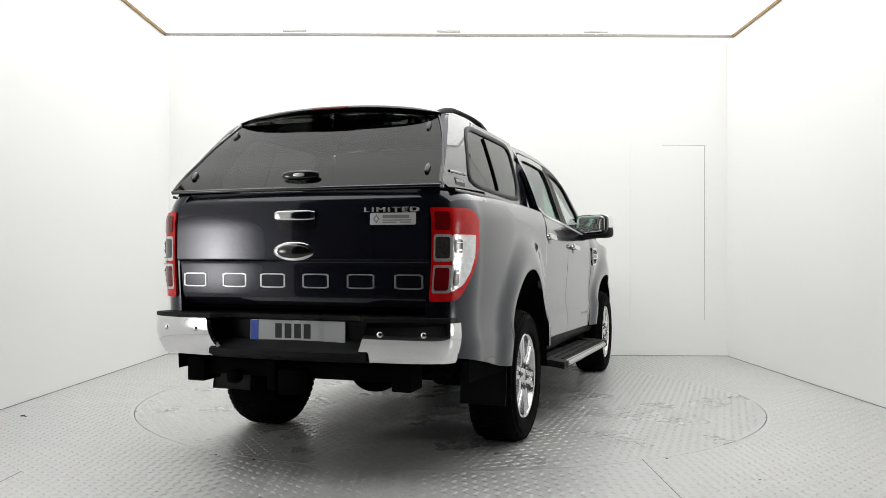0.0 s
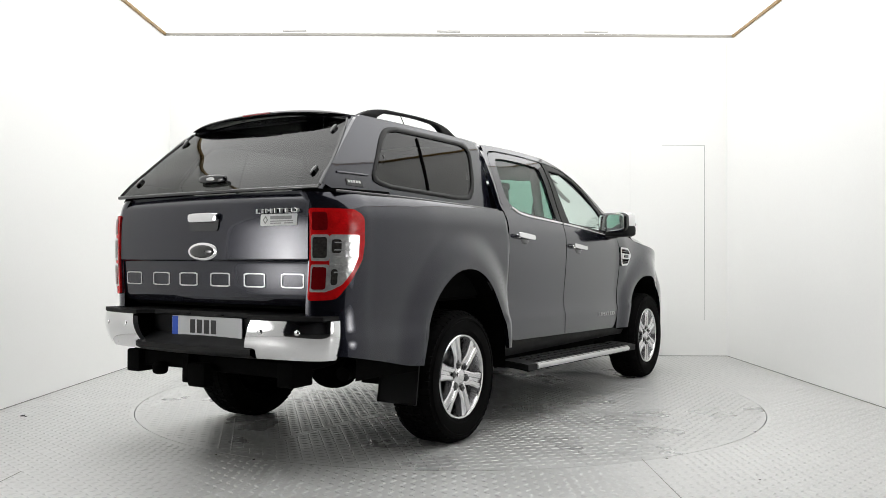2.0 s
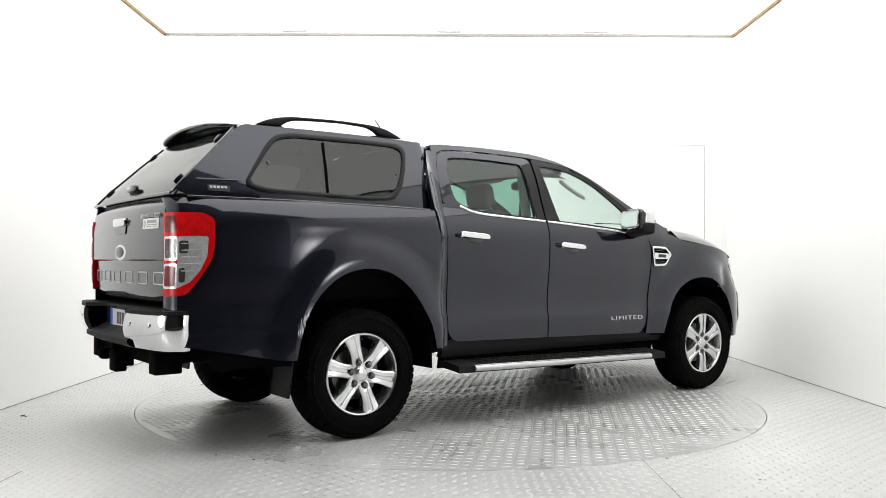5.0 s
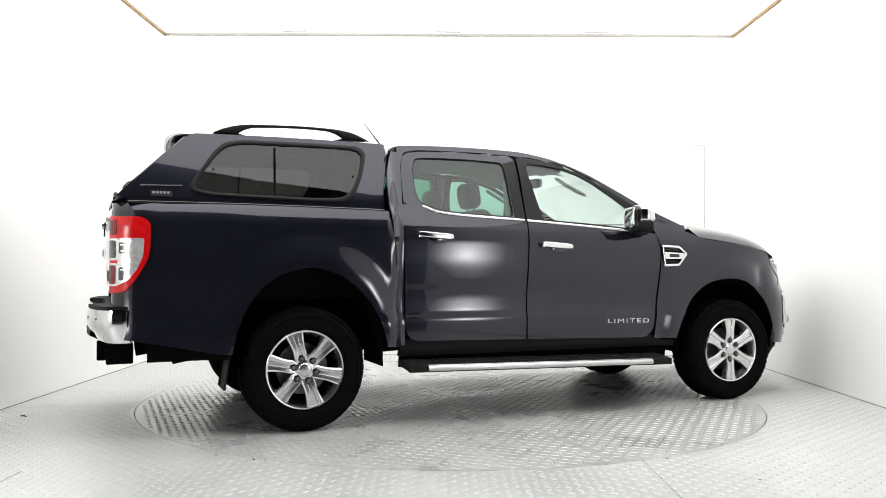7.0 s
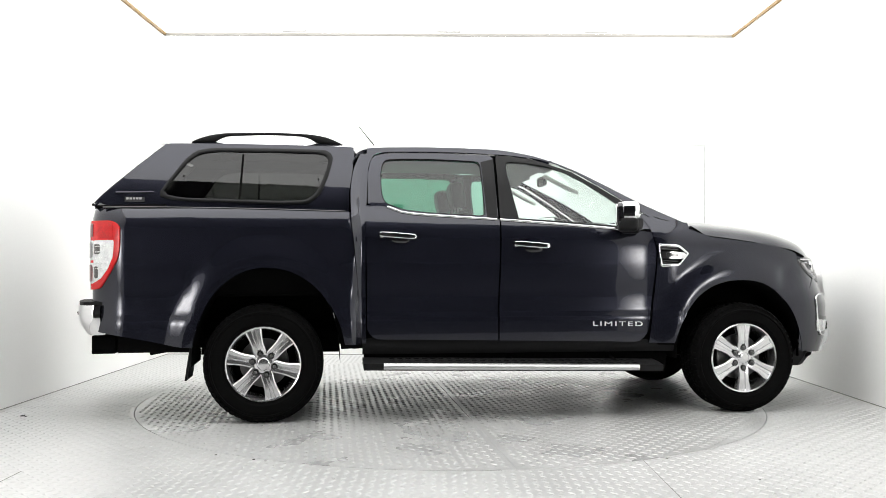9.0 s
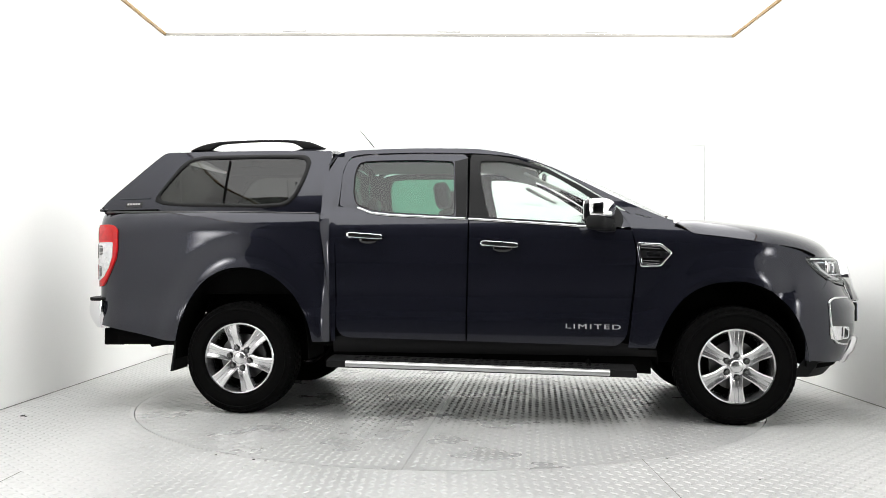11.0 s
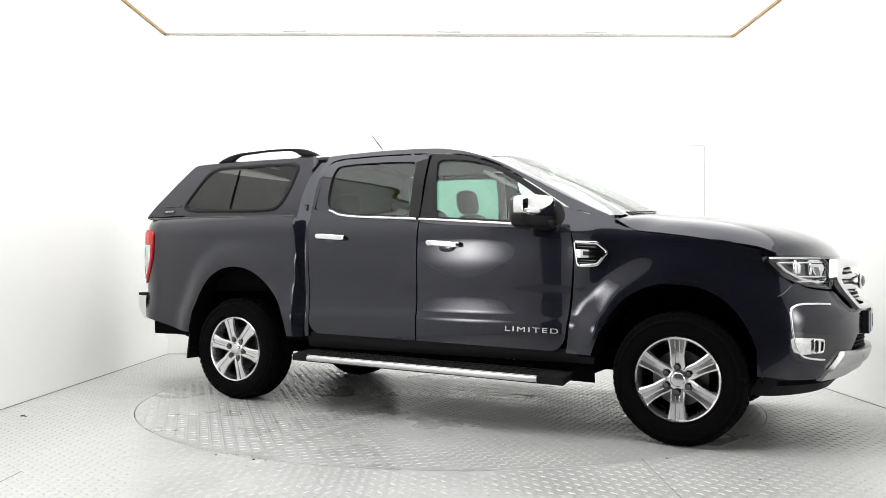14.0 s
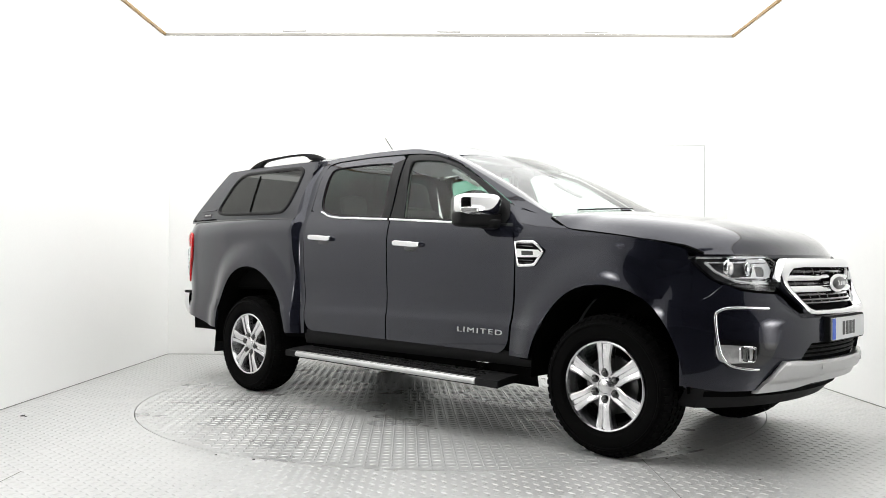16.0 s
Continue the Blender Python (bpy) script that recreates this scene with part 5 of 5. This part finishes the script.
    sp = sheet("spoiler", spoil, [math.copysign(abs(s) ** 0.8, s) for s in span(-1, 1, 40)], span(0, 1, 16), M_GLOSS, T)
    sheet("brake_light", lambda u, v: (lambda p: (p[0] - 0.003, p[1], p[2]))(spoil(u, 0.40 + 0.13 * v)), span(-0.17, 0.17, 8), span(0, 1, 4), M_DKRED, sp, label="dark red high brake light")

    # aerial
    ae = lump("aerial_base", (-0.85, 0.0, 1.846), (0.075, 0.04, 0.03), M_BLACK, T, 0.9, 0.9, n=14, m=8, label="black roof aerial")
    tube("aerial_rod", [(-0.855, 0, 1.85), (-0.985, 0, 2.005)], [0.005, 0.0028], M_BLACK, ae, n=6)

    # ---- underneath ----
    fl_ = part("floor_pan", box_bm((-1.0, -0.70, 0.47), (1.15, 0.70, 0.53), 0.01), M_UNDER, body)
    for S in (-1, 1):
        tube("chassis_rail", [(-2.55, S * 0.48, 0.52), (-2.1, S * 0.48, 0.58), (-1.6, S * 0.46, 0.62), (-1.1, S * 0.44, 0.50), (1.0, S * 0.42, 0.46), (1.6, S * 0.42, 0.52), (2.35, S * 0.44, 0.50)], 0.055, M_UNDER, body, n=8)
    part("bed_floor", box_bm((-2.60, -0.76, 0.80), (-1.05, 0.76, 0.84), 0.01), M_UNDER, body)
    for S in (-1, 1):
        part("bed_wall", box_bm((-2.60, S * 0.76 - 0.02, 0.82), (-1.05, S * 0.76 + 0.02, 1.33), 0.005), M_UNDER, body)
    tube("rear_axle", [(-1.61, -0.66, 0.37), (-1.61, 0.66, 0.37)], 0.05, M_UNDER, T, n=12)
    lump("differential", (-1.61, 0.05, 0.37), (0.30, 0.30, 0.27), M_UNDER, T, 0.9, 0.9)
    tube("front_axle", [(1.61, -0.66, 0.37), (1.61, 0.66, 0.37)], 0.045, M_UNDER, T, n=12)
    part("gearbox_shield", box_bm((0.4, -0.38, 0.33), (2.05, 0.38, 0.52), 0.03), M_UNDER, body)
    tube("exhaust", [(-2.35, -0.62, 0.46), (-2.1, -0.60, 0.50), (-1.3, -0.55, 0.50)], 0.04, M_UNDER, T, n=12)
    part("fuel_tank", box_bm((-0.95, 0.10, 0.36), (-0.05, 0.66, 0.50), 0.03), M_UNDER, body)
    lump("spare_tyre", (-2.15, 0.0, 0.52), (0.70, 0.70, 0.20), M_RUBBER, T, 0.6, 1.0)

    # ---- interior ----
    for y in (-0.37, 0.37):
        st_ = tagged(new("front_seat"), "")
        st_.parent = T
        lump("seat_cushion", (0.10, y, 0.80), (0.55, 0.52, 0.20), M_SEAT, st_, 0.5, 0.5)
        lump("backrest", (-0.20, y, 1.09), (0.16, 0.50, 0.62), M_SEAT, st_, 0.5, 0.5, turn=pose(0, 0, 0, 0, -14, 0))
        lump("headrest", (-0.305, y, 1.49), (0.11, 0.27, 0.19), M_SEAT, st_, 0.6, 0.6, turn=pose(0, 0, 0, 0, -10, 0))
        for q in (-0.06, 0.06):
            tube("headrest_post", [(-0.27, y + q, 1.33), (-0.30, y + q, 1.44)], 0.007, M_CHROME, st_, n=6)
    bench = tagged(new("rear_bench"), "")
    bench.parent = T
    lump("seat_cushion", (-0.62, 0, 0.82), (0.48, 1.30, 0.20), M_SEAT, bench, 0.5, 0.4)
    lump("backrest", (-0.90, 0, 1.08), (0.14, 1.30, 0.60), M_SEAT, bench, 0.5, 0.4, turn=pose(0, 0, 0, 0, -10, 0))
    for y in (-0.40, 0.40):
        lump("headrest", (-0.945, y, 1.44), (0.09, 0.26, 0.17), M_SEAT, bench, 0.6, 0.6)
    dash = sheet("dashboard", lambda u, v: (0.62 + 0.62 * v, u * 0.74, 1.10 + 0.17 * math.sin(math.pi * min(1, v * 1.3) * 0.5) + 0.0 * v), span(-1, 1, 12), span(0, 1, 10), M_DASH, T, 0.35, lambda v: (0, 0, -1))
    cowl_ = lump("instrument_hood", (0.72, -0.37, 1.25), (0.22, 0.38, 0.12), M_DASH, dash, 0.8, 0.8)
    wc, tilt_ = Vector((0.50, -0.37, 1.13)), pose(0, 0, 0, 0, 65, 0)
    sw = tube("steering_wheel", [wc + tilt_.to_3x3() @ Vector((0.185 * math.cos(a), 0.185 * math.sin(a), 0)) for a in span(0, 2 * math.pi, 36)[:-1]], 0.016, M_SEAT, T, n=10, closed=True)
    lump("wheel_hub", wc + Vector((0.03, 0, -0.01)), (0.07, 0.15, 0.13), M_DASH, sw, 0.7, 0.7)
    for a in (0, math.pi, -math.pi / 2):
        tube("wheel_spoke", [wc + Vector((0.025, 0, -0.005)), wc + tilt_.to_3x3() @ Vector((0.18 * math.sin(a), 0.18 * math.cos(a), 0))], 0.014, M_DASH, sw, n=8)
    lump("rear_view_mirror", (0.42, 0.0, 1.635), (0.035, 0.24, 0.07), M_DASH, T, 0.5, 0.5)
    for S in (-1, 1):
        lump("sun_visor", (0.33, S * 0.35, 1.70), (0.12, 0.36, 0.02), M_LINING, T, 0.5, 0.4, turn=pose(0, 0, 0, 0, 25, 0))
        tube("grab_handle", [(0.28, S * 0.60, 1.62), (0.35, S * 0.60, 1.585), (0.45, S * 0.615, 1.535), (0.52, S * 0.63, 1.505)], [0.012, 0.015, 0.015, 0.012], M_LINING, T, n=8)
        tube("inner_pillar", [(-0.13, S * 0.70, 1.30), (-0.13, S * 0.62, 1.70)], 0.035, M_LINING, T, n=8)
        tube("seat_belt", [(-0.14, S * 0.66, 1.55), (-0.15, S * 0.64, 1.30), (-0.15, S * 0.62, 1.0)], 0.02, M_INK, T, n=6, flat=0.2)

    # the tail hangs a little lower, the roof stands a little higher and the cab is narrower than the bed
    own_width = {"door_mirror", "mirror_cap", "mirror_glass", "mirror_arm", "turn_signal", "mirror_shell", "side_step", "step_trim", "grip_rib", "step_bracket"}
    for ob in T.children_recursive:
        if ob.type == "MESH":
            fixed = ob.name.split(".")[0] in own_width
            for v in ob.data.vertices:
                x, y, z = v.co
                tail = min(1.0, max(0.0, (-x - 1.2) / 1.5))
                v.co.z = z - 0.019 * tail + 0.020 * smooth(1.55, 1.87, z) * (1 - 0.6 * tail)
                cab = 0.943 + 0.017 * smooth(1.45, 1.65, z) + 0.017 * smooth(0.9, 1.15, x) + 0.040 * smooth(1.25, 1.95, x)
                bed = 0.995 + 0.005 * smooth(1.36, 1.40, z)
                v.co.y = y if fixed else y * (bed + (cab - bed) * smooth(-1.06, -0.99, x))
                v.co.x = x - 0.012 * smooth(-2.5, -2.68, x)

    # ---- wheels ----
    def wheel():
        w = new("wheel")
        prof = [(0.235, -0.105), (0.262, -0.128), (0.300, -0.134), (0.332, -0.128), (0.352, -0.116), (0.366, -0.098), (0.3695, -0.085), (0.3695, 0.085), (0.366, 0.098), (0.352, 0.116), (0.332, 0.128), (0.300, 0.134), (0.262, 0.128), (0.235, 0.105), (0.225, 0.0), (0.235, -0.105)]
        ty = lathe("tyre", prof, M_RUBBER, w, 72, "all-terrain tyre")
        # tread blocks
        verts, faces = [], []
        for row, (y0, y1, ph) in enumerate(((-0.122, -0.078, 0.0), (-0.066, -0.026, 0.5), (-0.016, 0.016, 0.0), (0.026, 0.066, 0.5), (0.078, 0.122, 0.25))):
            nb = 56
            for k in range(nb):
                a0, a1 = 2 * math.pi * (k + ph) / nb, 2 * math.pi * (k + ph + 0.66) / nb
                b = len(verts)
                for rr in (0, 1):
                    for a, y in ((a0, y0), (a1, y0), (a1, y1), (a0, y1)):
                        ro = 0.3695 if abs(y) < 0.09 else 0.3500
                        r = (ro + 0.0055) if rr else ro - 0.006
                        verts.append((r * math.cos(a), y, r * math.sin(a)))
                faces += [(b + 4, b + 5, b + 6, b + 7), (b, b + 1, b + 5, b + 4), (b + 1, b + 2, b + 6, b + 5), (b + 2, b + 3, b + 7, b + 6), (b + 3, b, b + 4, b + 7)]
        tagged(made("tyre_tread", verts, faces, M_RUBBER, ty, fix=False), kind="stuff")
        # raised sidewall ring
        lathe("sidewall_rib", [(0.318, -0.1315), (0.322, -0.136), (0.330, -0.1345), (0.334, -0.127)], M_RUBBER, ty, 72)
        rim = lathe("rim", [(0.238, -0.104), (0.2395, -0.116), (0.234, -0.121), (0.226, -0.117), (0.218, -0.098), (0.210, -0.060), (0.200, -0.02), (0.200, 0.10)], M_ALLOY, w, 72, "six-spoke silver alloy rim")
        for k in range(6):
            a = 2 * math.pi * k / 6 + math.pi / 2
            ca, sa = math.cos(a), math.sin(a)
            bm = bmesh.new()
            # spoke section along its length: radius, half-width, face y
            secs = [(0.045, 0.040, -0.100), (0.085, 0.040, -0.109), (0.125, 0.038, -0.115), (0.165, 0.042, -0.114), (0.205, 0.050, -0.114), (0.228, 0.055, -0.114)]
            rows_ = []
            for r, hw, fy in secs:
                row = []
                for t_, dy in ((-1.0, 0.045), (-0.98, 0.006), (-0.78, 0.0), (-0.30, 0.002), (-0.20, 0.009), (0.20, 0.009), (0.30, 0.002), (0.78, 0.0), (0.98, 0.006), (1.0, 0.045)):
                    y = fy + dy
                    u_, v_ = r, hw * t_
                    row.append(bm.verts.new((ca * u_ - sa * v_, y, sa * u_ + ca * v_)))
                rows_.append(row)
            for i in range(len(rows_) - 1):
                for j in range(9):
                    bm.faces.new((rows_[i][j], rows_[i][j + 1], rows_[i + 1][j + 1], rows_[i + 1][j]))
            bmesh.ops.recalc_face_normals(bm, faces=bm.faces)
            part("spoke", bm, M_ALLOY, rim, sharp=25)
            an = a
            lump("nut_seat", (0.070 * math.cos(an), -0.1045, 0.070 * math.sin(an)), (0.044, 0.012, 0.044), M_GLOSS, rim, 1.0, 1.0, n=12, m=6)
            nt = lump("wheel_nut", (0.070 * math.cos(an), -0.107, 0.070 * math.sin(an)), (0.019, 0.03, 0.019), M_STEEL, rim, 0.7, 0.8, n=10, m=8)
        lathe("hub", [(0.0, -0.114), (0.030, -0.1135), (0.036, -0.111), (0.041, -0.105), (0.064, -0.099), (0.075, -0.092), (0.078, -0.06)], M_ALLOY, rim, 48)
        lathe("brake_disc", [(0.05, -0.03), (0.155, -0.03), (0.155, -0.01), (0.05, -0.01)], M_STEEL, w, 48)
        lathe("wheel_back", [(0.0, 0.0), (0.19, 0.005), (0.205, 0.02)], M_UNDER, w, 48)
        return w
    first = wheel()
    first.parent = T
    HUB = 0.762
    first.matrix_basis = pose(-1.61, -HUB, WHEEL_Z, 0, -17, 0)
    for x, S, spin in ((1.61, -1, 0), (-1.61, 1, 20), (1.61, 1, 40)):
        c = copy_thing(first, pose(x, S * HUB, WHEEL_Z, 0, spin, 0 if S < 0 else 180))
        c.parent = T
    return T


TRUCK = build_truck()


# ---- what moves: the turntable carries the truck round ----
def heading(t):
    return 70.920 -6.45008 * t -0.082506 * t * t +0.0026457 * t ** 3


OFFSET = pose(0.289, -0.023, 0)


def motions():
    table_rows, truck_rows = [], []
    for k in range(0, 33):
        t = k * 0.5
        m = pose(AXIS[0], AXIS[1], 0, 0, 0, heading(t))
        table_rows.append((t, m))
        truck_rows.append((t, m @ OFFSET))
    walk(TABLE, table_rows)
    walk(TRUCK, truck_rows)


motions()
